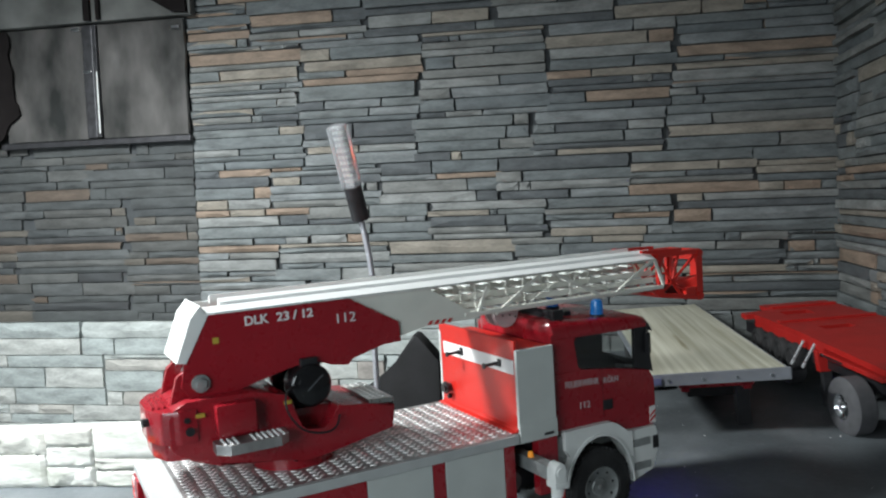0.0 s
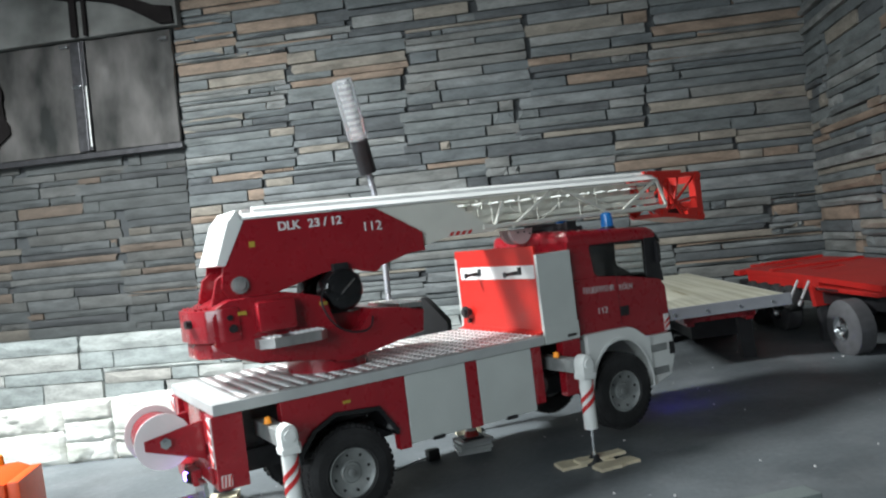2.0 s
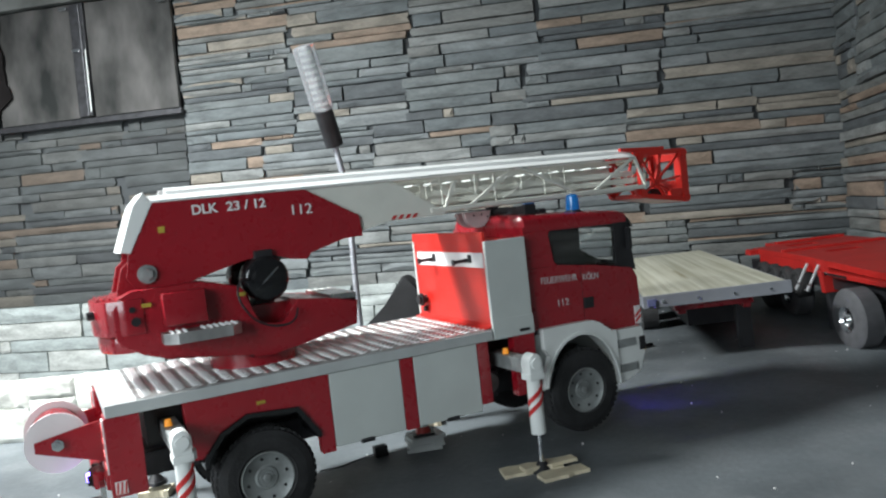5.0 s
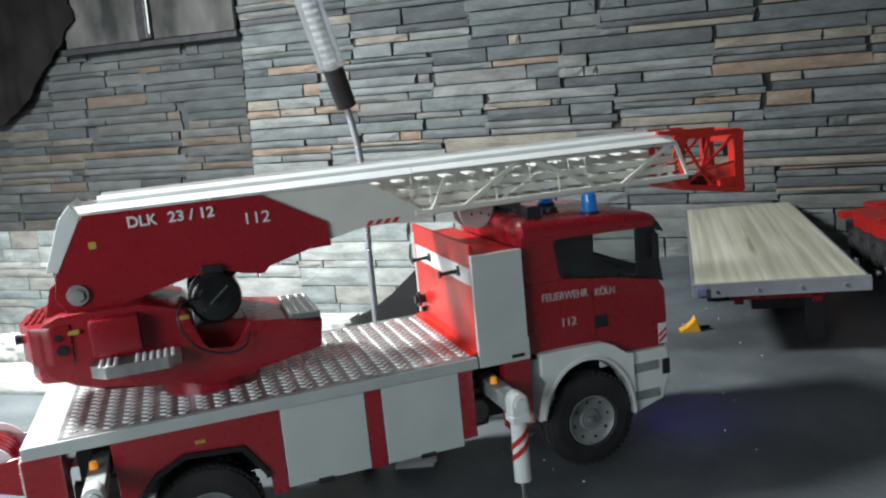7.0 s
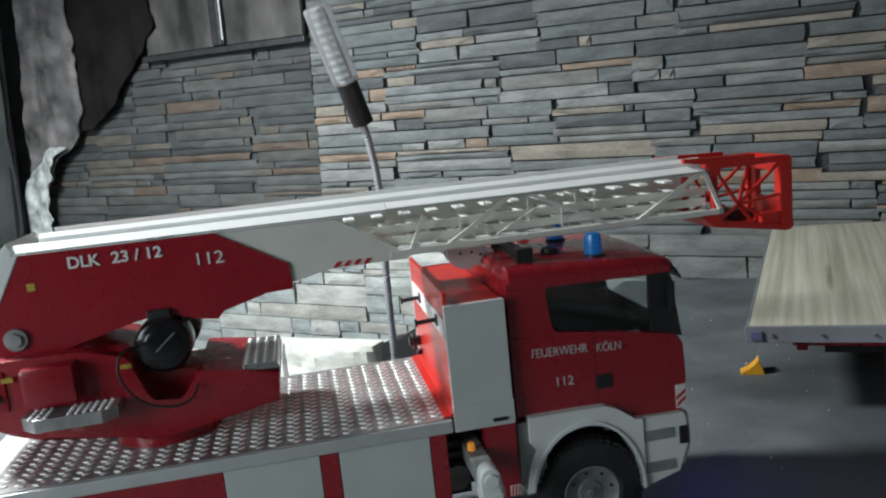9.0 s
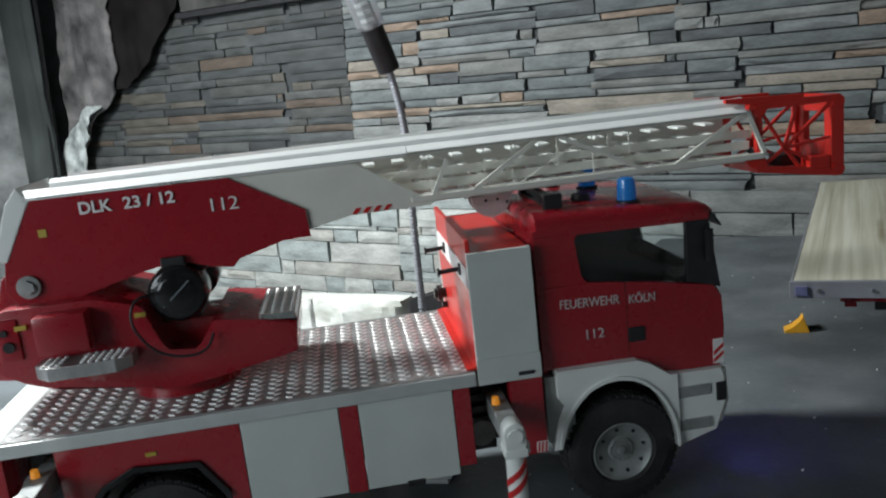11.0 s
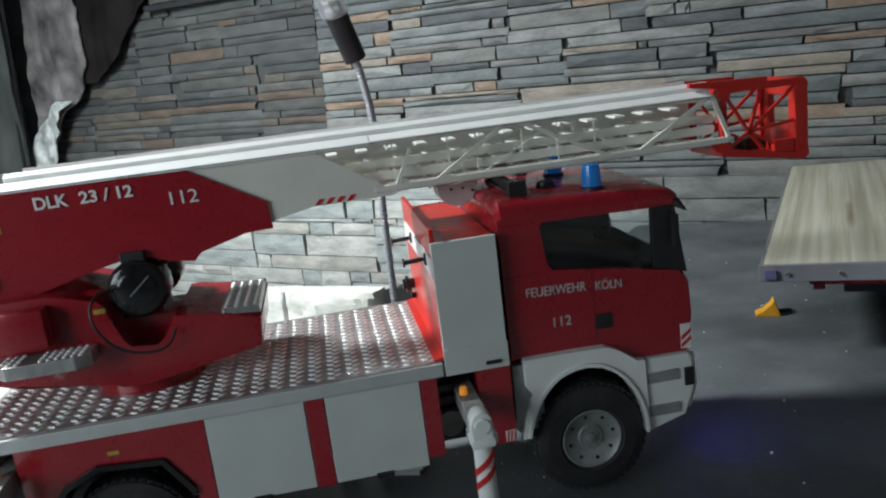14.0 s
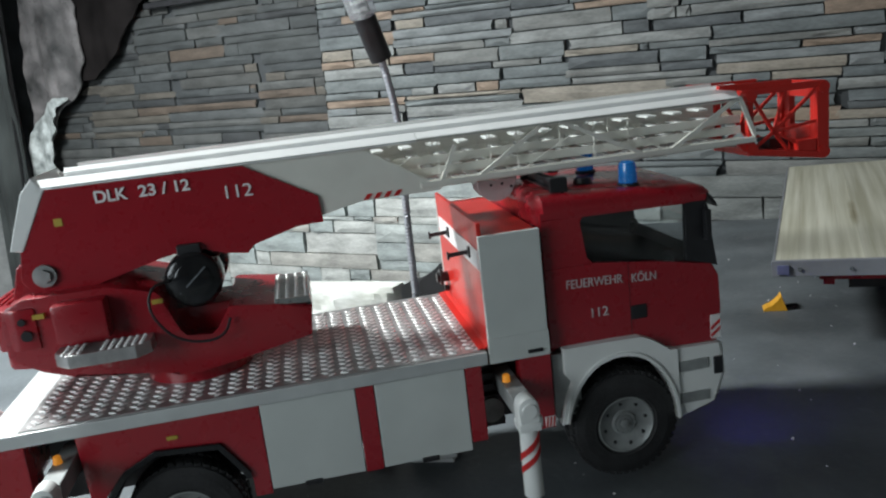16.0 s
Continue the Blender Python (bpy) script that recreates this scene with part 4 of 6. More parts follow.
# turntable
bm = bmesh.new()
tube(bm, (-0.343, 0, 0.1355), (-0.343, 0, 0.1600), 0.0440, n=48)
turntable = part("turntable", bm, red_paint, truck, "red ladder turntable", True)
bm = bmesh.new()
prism(bm, [(-0.4740, 0.1830), (-0.4740, 0.2100), (-0.4690, 0.2200), (-0.4560, 0.2258), (-0.395, 0.2258), (-0.379, 0.2215), (-0.360, 0.2165), (-0.3530, 0.2085), (-0.3495, 0.1820), (-0.3440, 0.1750), (-0.3225, 0.1725), (-0.3150, 0.1785), (-0.3075, 0.1960), (-0.3030, 0.1955), (-0.270, 0.191), (-0.2425, 0.1855), (-0.2460, 0.1610), (-0.310, 0.1500), (-0.336, 0.1450), (-0.354, 0.1455), (-0.370, 0.1540), (-0.430, 0.1580), (-0.4520, 0.1660), (-0.4700, 0.1770)], -0.052, 0.052, 0.0028)
part("turntable_body", bm, red_paint, turntable, "red moulded turntable body", True)
bm = bmesh.new()
upright(bm, [(-0.448, -0.0545), (-0.4640, -0.0545), (-0.4800, -0.0470), (-0.4905, -0.0200), (-0.4905, 0.0200), (-0.4800, 0.0470), (-0.4640, 0.0545), (-0.448, 0.0545)], 0.1860, 0.2185, 0.0022)
part("control_box", bm, red_paint, turntable, "faceted red control box", True)
bm = bmesh.new()
upright(bm, [(-0.440, -0.0500), (-0.4600, -0.0500), (-0.4770, -0.0430), (-0.4865, -0.0180), (-0.4865, 0.0180), (-0.4770, 0.0430), (-0.4600, 0.0500), (-0.440, 0.0500)], 0.1690, 0.1850, 0.0040)
part("lower_lip", bm, red_paint, turntable, "red rounded lip under the control box", True)
for k in range(5):
    bm = bmesh.new()
    box(bm, -0.4855 + k * 0.0052, -0.4828 + k * 0.0052, -0.030, 0.030, 0.2183, 0.2203, 0.0008)
    part("rib", bm, red_paint, turntable)
bm = bmesh.new()
box(bm, -0.433, -0.3945, -0.068, -0.05, 0.190, 0.2205, 0.003)
part("seat_box", bm, red_paint, turntable, "rounded red operator's box", True)
bm = bmesh.new()
plan = [(-0.436, -0.052), (-0.436, -0.0685), (-0.4245, -0.0800), (-0.3760, -0.0800), (-0.3660, -0.0700), (-0.3660, -0.052)]
upright(bm, plan, 0.1745, 0.1845, 0.0006)
step = part("operator_step", bm, plate_metal, turntable, "grey operator's step with tread pattern")
bm = bmesh.new()
for i in range(11):
    for j in range(4):
        if i in (3, 4):
            continue
        x, y = -0.428 + i * 0.0056, -0.0760 + j * 0.0064
        tube(bm, (x, y, 0.1844), (x, y, 0.1860), 0.0022, 0.0010, n=6)
part("tread", bm, tread_metal, step)
for y in (-0.0318, 0.0248):
    bm = bmesh.new()
    prism(bm, [(-0.468, 0.222), (-0.461, 0.246), (-0.452, 0.253), (-0.428, 0.253), (-0.420, 0.244), (-0.416, 0.222)], y, y + 0.007, 0.001)
    part("pivot_bracket", bm, red_paint, turntable)
bm = bmesh.new()
tube(bm, (-0.4395, -0.0395, 0.2385), (-0.4395, 0.0395, 0.2385), 0.0088, n=24)
tube(bm, (-0.4395, -0.0420, 0.2385), (-0.4395, -0.0390, 0.2385), 0.0055, n=6)
part("pivot_bolt", bm, rim_grey, turntable, "steel pivot bolt", True)
for x, z in ((-0.4455, 0.2115), (-0.3595, 0.2085)):
    bm = bmesh.new()
    box(bm, x - 0.0042, x + 0.0042, -0.0555 if x < -0.44 else -0.0528, -0.05, z - 0.0018, z + 0.0018)
    part("label_plate", bm, label_yellow, turntable, "small yellow label plate")
for p, q, r in (((-0.4870, -0.022, 0.206), (-0.4945, -0.023, 0.206), 0.0042), ((-0.4560, -0.0540, 0.198), (-0.4560, -0.0570, 0.198), 0.0042), ((-0.4580, -0.0540, 0.209), (-0.4580, -0.0565, 0.209), 0.0028)):
    bm = bmesh.new()
    tube(bm, p, q, r, n=12)
    part("switch", bm, black_plastic, turntable)
for y, face in ((-0.046, -0.048), (0.018, 0.046)):
    bm = bmesh.new()
    lathe(bm, [(0.0003, y), (0.0185, y), (0.0215, y + 0.002), (0.0225, y + 0.004), (0.0225, y + 0.024), (0.0215, y + 0.028), (0.0003, y + 0.028)], 34)
    shift(bm, -0.331, 0, 0.2190)
    motor = part("lifting_motor", bm, gloss_black, turntable, "round black lifting motor", True)
    bm = bmesh.new()
    lathe(bm, [(0.0003, face), (0.0125, face), (0.0145, face + 0.0008), (0.0145, face + 0.002), (0.0003, face + 0.002)], 30)
    shift(bm, -0.331, 0, 0.2190)
    part("motor_cap", bm, gloss_black, motor, "glossy black end cap", True)
bm = bmesh.new()
box(bm, -0.3400, -0.3200, -0.022, 0.022, 0.1705, 0.214, 0.002)
part("motor_mount", bm, black_plastic, turntable)
bm = bmesh.new()
box(bm, -0.3545, -0.3020, -0.026, 0.026, 0.1650, 0.1935, 0.001)
part("pit_wall", bm, red_paint, turntable, "dark red wall inside the motor pit")
bm = bmesh.new()
tube(bm, (-0.3270, -0.008, 0.2300), (-0.2900, -0.008, 0.2620), 0.0085, n=20)
tube(bm, (-0.3270, -0.008, 0.2300), (-0.3110, -0.008, 0.2440), 0.0105, n=20)
part("lift_cylinder", bm, black_plastic, turntable, "black lifting cylinder under the ladder", True)
bm = bmesh.new()
box(bm, -0.340, -0.322, -0.042, -0.020, 0.2385, 0.2475, 0.001)
part("terminal_block", bm, black_plastic, turntable)
bm = bmesh.new()
bar(bm, (-0.342, -0.047, 0.2105), (-0.320, -0.0486, 0.2295), 0.0012)
part("motor_clip", bm, chrome, turntable)
bm = bmesh.new()
loop = [(-0.349, -0.047, 0.222), (-0.359, -0.055, 0.221), (-0.364, -0.060, 0.212), (-0.362, -0.063, 0.199), (-0.352, -0.064, 0.184), (-0.338, -0.064, 0.176), (-0.322, -0.063, 0.174), (-0.312, -0.060, 0.178), (-0.307, -0.055, 0.187)]
cable(bm, loop, 0.0011)
part("cable", bm, black_plastic, turntable, "thin black looped cable")
bm = bmesh.new()
box(bm, -0.300, -0.272, -0.040, 0.040, 0.184, 0.1912, 0.002)
part("front_block", bm, red_paint, turntable)
bm = bmesh.new()
prism(bm, [(-0.272, 0.1895), (-0.272, 0.1948), (-0.2440, 0.1938), (-0.2430, 0.1880)], -0.050, 0.034, 0.001)
cover = part("front_cover", bm, aluminium, turntable, "aluminium tread plate cover")
bm = bmesh.new()
for i in range(4):
    for j in range(10):
        x, y = -0.269 + i * 0.0075, -0.046 + j * 0.0083
        tube(bm, (x, y, 0.1944 - i * 0.0003), (x, y, 0.1958 - i * 0.0003), 0.0024, 0.001, n=6)
part("tread", bm, tread_metal, cover)
bm = bmesh.new()
box(bm, -0.2475, -0.2435, -0.048, 0.048, 0.180, 0.1905)
part("rubber_edge", bm, black_plastic, turntable)

# ladder arm, resting low over the cab
PIV = Matrix.Translation((-0.4406, 0, 0.2364)) @ pose(0, 0, 0, 0, 0.1, 0)
bm = bmesh.new()
GUSSET = [(0.0135, 0.067), (0.1601, 0.0663), (0.2155, 0.0346), (0.217, 0.0129), (0.195, 0.0128), (0.1596, 0.0031), (0.1541, -0.0036), (0.1367, -0.0009), (0.1144, 0.0075), (0.0892, 0.0028), (0.0396, -0.010), (0.018, -0.0175), (-0.006, -0.0175), (-0.017, 0.0), (-0.013, 0.022)]
for y in (-0.0365, 0.0325):
    prism(bm, GUSSET, y, y + 0.004, 0.0006)
box(bm, 0.05, 0.15, -0.0325, 0.0325, 0.022, 0.026)
arm = part("ladder_arm", bm, red_paint, truck, "red ladder arm with white ladder sections")
arm.matrix_basis = PIV
bm = bmesh.new()
prism(bm, [(0.006, 0.0775), (0.0135, 0.0672), (-0.0105, 0.0225), (-0.0200, 0.0240), (-0.004, 0.066)], -0.0375, 0.0375, 0.0012)
part("end_cap", bm, white_paint, arm, "white rear end cap")
for out in (-1, 1):
    for u0, u1, rail in ((0.008, 0.300, [(0.0375, 0.0672), (0.0375, 0.0692), (0.0300, 0.0740), (0.0256, 0.0742), (0.0256, 0.0672)]),
                         (0.3005, 0.586, [(0.0370, 0.0690), (0.0370, 0.0698), (0.0300, 0.0738), (0.0258, 0.0740), (0.0258, 0.0690)])):
        bm = bmesh.new()
        ends = [[bm.verts.new((u, out * v, w)) for v, w in rail] for u in (u0, u1)]
        bm.faces.new(ends[0])
        bm.faces.new(ends[1][::-1])
        for k in range(5):
            bm.faces.new((ends[0][k], ends[1][k], ends[1][(k + 1) % 5], ends[0][(k + 1) % 5]))
        part("top_rail", bm, rail_white, arm, "white outer top rail")
for out in (-1, 1):
    bm = bmesh.new()
    crest = [(0.0254, 0.0720), (0.0254, 0.0776), (0.0206, 0.0806), (0.0194, 0.0806), (0.0188, 0.0720)]
    ends = [[bm.verts.new((u, out * v, w)) for v, w in crest] for u in (0.027, 0.590)]
    bm.faces.new(ends[0])
    bm.faces.new(ends[1][::-1])
    for k in range(5):
        bm.faces.new((ends[0][k], ends[1][k], ends[1][(k + 1) % 5], ends[0][(k + 1) % 5]))
    part("inner_rail", bm, rail_white, arm, "white inner top rail")
for k in range(6):
    bm = bmesh.new()
    box(bm, 0.1090 + k * 0.0034 + 0.002 * (k > 1), 0.1112 + k * 0.0034 + 0.002 * (k > 1), -0.0381, -0.0374, 0.0675, 0.0689)
    part("printed_bar", bm, rim_grey, arm, "small grey printed mark")
bm = bmesh.new()
for y in (-0.0382, 0.0375):
    box(bm, 0.02, 0.584, y + (0.0003 if y < 0 else -0.0003), y + (0.0011 if y < 0 else 0.0005), 0.0680, 0.0686)
part("rail_line", bm, rim_grey, arm)
for y in (-0.0335, 0.0310):
    bm = bmesh.new()
    prism(bm, [(0.02, 0.0672), (0.2553, 0.0672), (0.3157, 0.0290), (0.3157, 0.0250), (0.2496, 0.0250), (0.217, 0.0180), (0.20, 0.014), (0.10, 0.02), (0.02, 0.045)], y, y + 0.0025, 0.0003)
    part("web_plate", bm, ladder_white, arm, "ivory side plate")
for k in range(4):
    bm = bmesh.new()
    u = 0.2515 + k * 0.0083
    prism(bm, [(u, 0.0256), (u + 0.0042, 0.0256), (u + 0.0078, 0.0300), (u + 0.0036, 0.0300)], -0.0342, -0.0334)
    part("hazard_stripe", bm, stripe_red, arm, "red hazard stripe")
for y in (-0.0350, 0.0310):
    bm = bmesh.new()
    box(bm, 0.300, 0.602, y, y + 0.004, 0.0285, 0.0335, 0.0008)
    part("bottom_rail", bm, ladder_white, arm)


def truss(name, y, u0, u1, lo, hi, pitch, w, diagonals):
    for yy in (-y, y):
        bm = bmesh.new()
        box(bm, u0, u1, yy - 0.0008, yy + 0.0008, lo - 0.0035, lo + 0.0035)
        bar(bm, (u0, yy, hi), (u1, yy, hi), w * 1.6)
        n = int((u1 - u0) / pitch)
        for k in range(n):
            a, b = u0 + k * pitch, u0 + (k + 1) * pitch
            bar(bm, (a, yy, lo), (a, yy, hi), w)
            if diagonals:
                bar(bm, (a, yy, lo if k % 2 == 0 else hi), (b, yy, hi if k % 2 == 0 else lo), w)
        part(name, bm, ladder_white, arm, "ivory ladder side")


truss("ladder_side", 0.0285, 0.250, 0.590, 0.0305, 0.0660, 0.0680, 0.0009, True)
truss("ladder_side", 0.0225, 0.240, 0.594, 0.0400, 0.0660, 0.0620, 0.0008, False)
truss("ladder_side", 0.0165, 0.232, 0.597, 0.0490, 0.0650, 0.0800, 0.0008, False)
for yy in (-0.0330, 0.0330):
    for a, b in (((0.3424, 0.0270), (0.4101, 0.0690)), ((0.4235, 0.0680), (0.5035, 0.0280)), ((0.5160, 0.0280), (0.5870, 0.0690)), ((0.5880, 0.0690), (0.6020, 0.0340)), ((0.3157, 0.0270), (0.3320, 0.0600))):
        bm = bmesh.new()
        bar(bm, (a[0], yy, a[1]), (b[0], yy, b[1]), 0.0032)
        part("diagonal_brace", bm, ladder_white, arm, "long diagonal brace")
bm = bmesh.new()
prism(bm, [(0.245, 0.0270), (0.600, 0.0270), (0.600, 0.0672), (0.245, 0.0672)], 0.0293, 0.0305, 0.0002)
part("far_web", bm, ladder_white, arm, "thin ivory web on the ladder's far side")
for w_, yh, u0, pitch in ((0.0310, 0.0285, 0.300, 0.0245), (0.0405, 0.0225, 0.262, 0.0245), (0.0495, 0.0165, 0.252, 0.0245), (0.0590, 0.0120, 0.246, 0.0245)):
    bm = bmesh.new()
    box(bm, -0.0046, 0.0046, -yh, yh, -0.0010, 0.0010, 0.0005)
    me = finish("rung", bm, white_paint)
    for k in range(int((0.596 - u0) / pitch)):
        r = new("rung", me)
        r.parent = arm
        r.matrix_basis = Matrix.Translation((u0 + k * pitch, 0, w_ + 0.0012))
bm = bmesh.new()
pulley = [(0.352, 0.0235)] + arc(0.369, 0.0215, 0.0168, 180, 360, 14) + [(0.388, 0.0235)]
prism(bm, pulley, -0.012, -0.006, 0.0005)
prism(bm, pulley, 0.006, 0.012, 0.0005)
guide = part("guide_plate", bm, letter_pink, arm, "half-round pinkish guide plate under the ladder")
for u, w_ in ((0.364, 0.0195), (0.374, 0.0195), (0.382, 0.0165)):
    bm = bmesh.new()
    tube(bm, (u, -0.0124, w_), (u, -0.0119, w_), 0.0013, n=10)
    part("bolt_hole", bm, black_plastic, guide)
bm = bmesh.new()
tube(bm, (0.115, 0, 0.004), (0.118, 0, 0.022), 0.005)
bar(bm, (0.122, -0.020, 0.004), (0.108, -0.020, -0.028), 0.013, 0.010)
bar(bm, (0.122, 0.020, 0.004), (0.108, 0.020, -0.028), 0.013, 0.010)
part("lifting_ram", bm, dark_metal, arm, "dark steel lifting ram")
lettering("lettering", "DLK", 0.0128, Matrix.Translation((0.0475, -0.0371, 0.0525)) @ pose(0, 0, 0, 0, -0.5, 0) @ FACE, letter_white, arm, "white lettering on the red arm", 0.0006, 0.00028)
lettering("lettering", "23 / 12", 0.0125, Matrix.Translation((0.0805, -0.0371, 0.0528)) @ pose(0, 0, 0, 0, -0.5, 0) @ FACE @ Matrix.Diagonal((1.09, 1, 1, 1)), letter_white, arm, "", 0.0006, 0.00028)
lettering("lettering", "112", 0.0146, Matrix.Translation((0.1415, -0.0371, 0.0423)) @ FACE @ Matrix.Diagonal((1.12, 1, 1, 1)), letter_white, arm)
bm = bmesh.new()
box(bm, 0.0155, 0.0215, -0.0372, -0.0364, 0.0385, 0.0445)
part("label_plate", bm, label_yellow, arm)

# rescue cage at the ladder's tip
for y in (-0.031, 0.0235):
    bm = bmesh.new()
    prism(bm, [(0.5700, 0.0775), (0.5700, 0.0810), (0.600, 0.0800), (0.640, 0.0790), (0.640, 0.0750), (0.600, 0.0730)], y, y + 0.005, 0.0005)
    part("upper_arm", bm, bright_red, arm, "upper red arm of the rescue cage")
    bm = bmesh.new()
    prism(bm, [(0.583, 0.0320), (0.600, 0.0300), (0.600, 0.0190), (0.592, 0.0210)], y, y + 0.005, 0.0005)
    part("lower_arm", bm, bright_red, arm, "lower red arm of the rescue cage")
CU0, CU1, CW0, CW1, CYH = 0.600, 0.671, 0.008, 0.072, 0.0275
CWA = 0.019          # the cage floor rises towards the ladder
bm = bmesh.new()
prism(bm, [(CU0, CWA - 0.003), (CU0, CWA + 0.001), (CU1, CW0 + 0.001), (CU1, CW0 - 0.003)], -CYH, CYH)
cage = part("rescue_cage", bm, bright_red, arm, "red lattice rescue cage")
for y in (-CYH, CYH):
    for a, b, w in (((CU0, CWA), (CU0, CW1), 0.0055), ((CU0, CW1), (CU1, CW1), 0.008), ((CU1, CW1), (CU1, CW0), 0.012), ((CU1, CW0), (CU0, CWA), 0.009)):
        bm = bmesh.new()
        bar(bm, (a[0], y, a[1]), (b[0], y, b[1]), w, 0.0062 if y < 0 else 0.006)
        bmesh.ops.bevel(bm, geom=bm.edges[:], offset=0.001, segments=2, affect="EDGES", profile=0.6)
        part("frame_bar", bm, bright_red, cage)
for u in (CU0, CU1):
    for w_ in (CWA if u == CU0 else CW0, CW1):
        bm = bmesh.new()
        bar(bm, (u, -CYH - 0.0025, w_), (u, CYH + 0.0025, w_), 0.0058)
        part("cross_bar", bm, bright_red, cage)
        for y in (-CYH, CYH):
            bm = bmesh.new()
            tube(bm, (u, y - 0.0048, w_ + (0.003 if w_ < 0.03 else -0.003)), (u, y + 0.0048, w_ + (0.003 if w_ < 0.03 else -0.003)), 0.0055, n=12)
            part("corner_boss", bm, bright_red, cage, "", True)
for y in (-CYH, CYH):
    c = ((CU0 + CU1) / 2 - 0.012, (CW0 + CW1) / 2 - 0.006)
    for u, w_ in ((CU0, CW1), (CU1, CW1), (CU0, CWA), (CU1, CW0), (CU1, 0.040), (CU0 + 0.036, CW1), (CU0 + 0.040, 0.013)):
        bm = bmesh.new()
        bar(bm, (c[0], y, c[1]), (u, y, w_), 0.0026)
        part("strut", bm, bright_red, cage)
for y0, y1, w0, w1 in ((-CYH + 0.0032, -CYH + 0.012, CW0 + 0.0032, CW1 - 0.0032), (CYH - 0.012, CYH - 0.0032, CW0 + 0.0032, CW1 - 0.0032), (-CYH + 0.0122, CYH - 0.0122, CW0 + 0.0032, CW0 + 0.026), (-CYH + 0.0122, CYH - 0.0122, CW1 - 0.012, CW1 - 0.0032)):
    bm = bmesh.new()
    box(bm, CU1 - 0.003, CU1 + 0.003, y0, y1, w0, w1, 0.0006)
    part("end_panel", bm, bright_red, cage)
bm = bmesh.new()
box(bm, CU1 - 0.026, CU1 - 0.007, -CYH - 0.0034, -CYH + 0.003, CW0 + 0.0048, CW0 + 0.016, 0.001)
part("side_box", bm, bright_red, cage)
bm = bmesh.new()
box(bm, CU0 + 0.030, CU0 + 0.050, -0.010, 0.010, 0.0155, 0.026, 0.001)
part("cage_switch", bm, black_plastic, cage)


# ---- trailers ----
def flat_trailer():
    """A low flat trailer with a boarded bed in an aluminium frame."""
    L, W, z = 0.76, 0.218, 0.112
    m = Matrix.Translation((0.088, 0.352, 0)) @ pose(0, 0, 0, 0, -3.0, 3.2)
    t = thing("flat_trailer", "flat model trailer with pale boarded bed and aluminium edge", "trailer", m)
    n = 9
    bw = (W - 0.008) / n
    for k in range(n):
        bm = bmesh.new()
        box(bm, 0.004 + k * bw + 0.00004, 0.004 + (k + 1) * bw - 0.00004, 0.004, L - 0.004, z - 0.005, z - 0.0002 * (k % 2))
        part("plank", bm, boards_wood, t)
    bm = bmesh.new()
    box(bm, 0, W, -0.003, 0.0038, z - 0.017, z + 0.002, 0.0008)
    front = part("edge_beam", bm, beam_grey, t, "aluminium end beam with rivets")
    for k in range(4):
        bm = bmesh.new()
        x = 0.03 + k * (W - 0.06) / 3
        tube(bm, (x, -0.003, z - 0.008), (x, -0.0045, z - 0.008), 0.0022, n=10)
        part("rivet", bm, chrome, front)
    bm = bmesh.new()
    box(bm, 0.006, 0.019, -0.0052, -0.003, z - 0.014, z - 0.003, 0.0006)
    part("lamp", bm, dull_blue, front, "bluish side lamp")
    for x0, x1 in ((0, 0.0035), (W - 0.0035, W)):
        bm = bmesh.new()
        box(bm, x0, x1, 0.004, L, z - 0.017, z - 0.0008, 0.0006)
        part("side_beam", bm, beam_grey, t)
    bm = bmesh.new()
    for x in (0.06, W - 0.06):
        box(bm, x - 0.006, x + 0.006, 0.03, L, z - 0.036, z - 0.006)
    for y in (0.03, 0.3, 0.6):
        box(bm, 0.05, W - 0.05, y, y + 0.012, z - 0.030, z - 0.008)
    part("frame", bm, red_paint, t, "dark red frame under the bed")
    bm = bmesh.new()
    box(bm, 0.085, W - 0.035, 0.16, 0.66, z - 0.078, z - 0.036)
    box(bm, 0.150, 0.172, 0.075, 0.095, 0.003, z - 0.035)
    part("underbody", bm, black_plastic, t)
    for y in (0.36, 0.46, 0.62):
        for x in (0.040, W - 0.030):
            bm = bmesh.new()
            tube(bm, (x - 0.015, y, 0.038), (x + 0.015, y, 0.038), 0.037, n=28)
            part("wheel", bm, rubber, t, "", True)
    return t


flat_trailer()


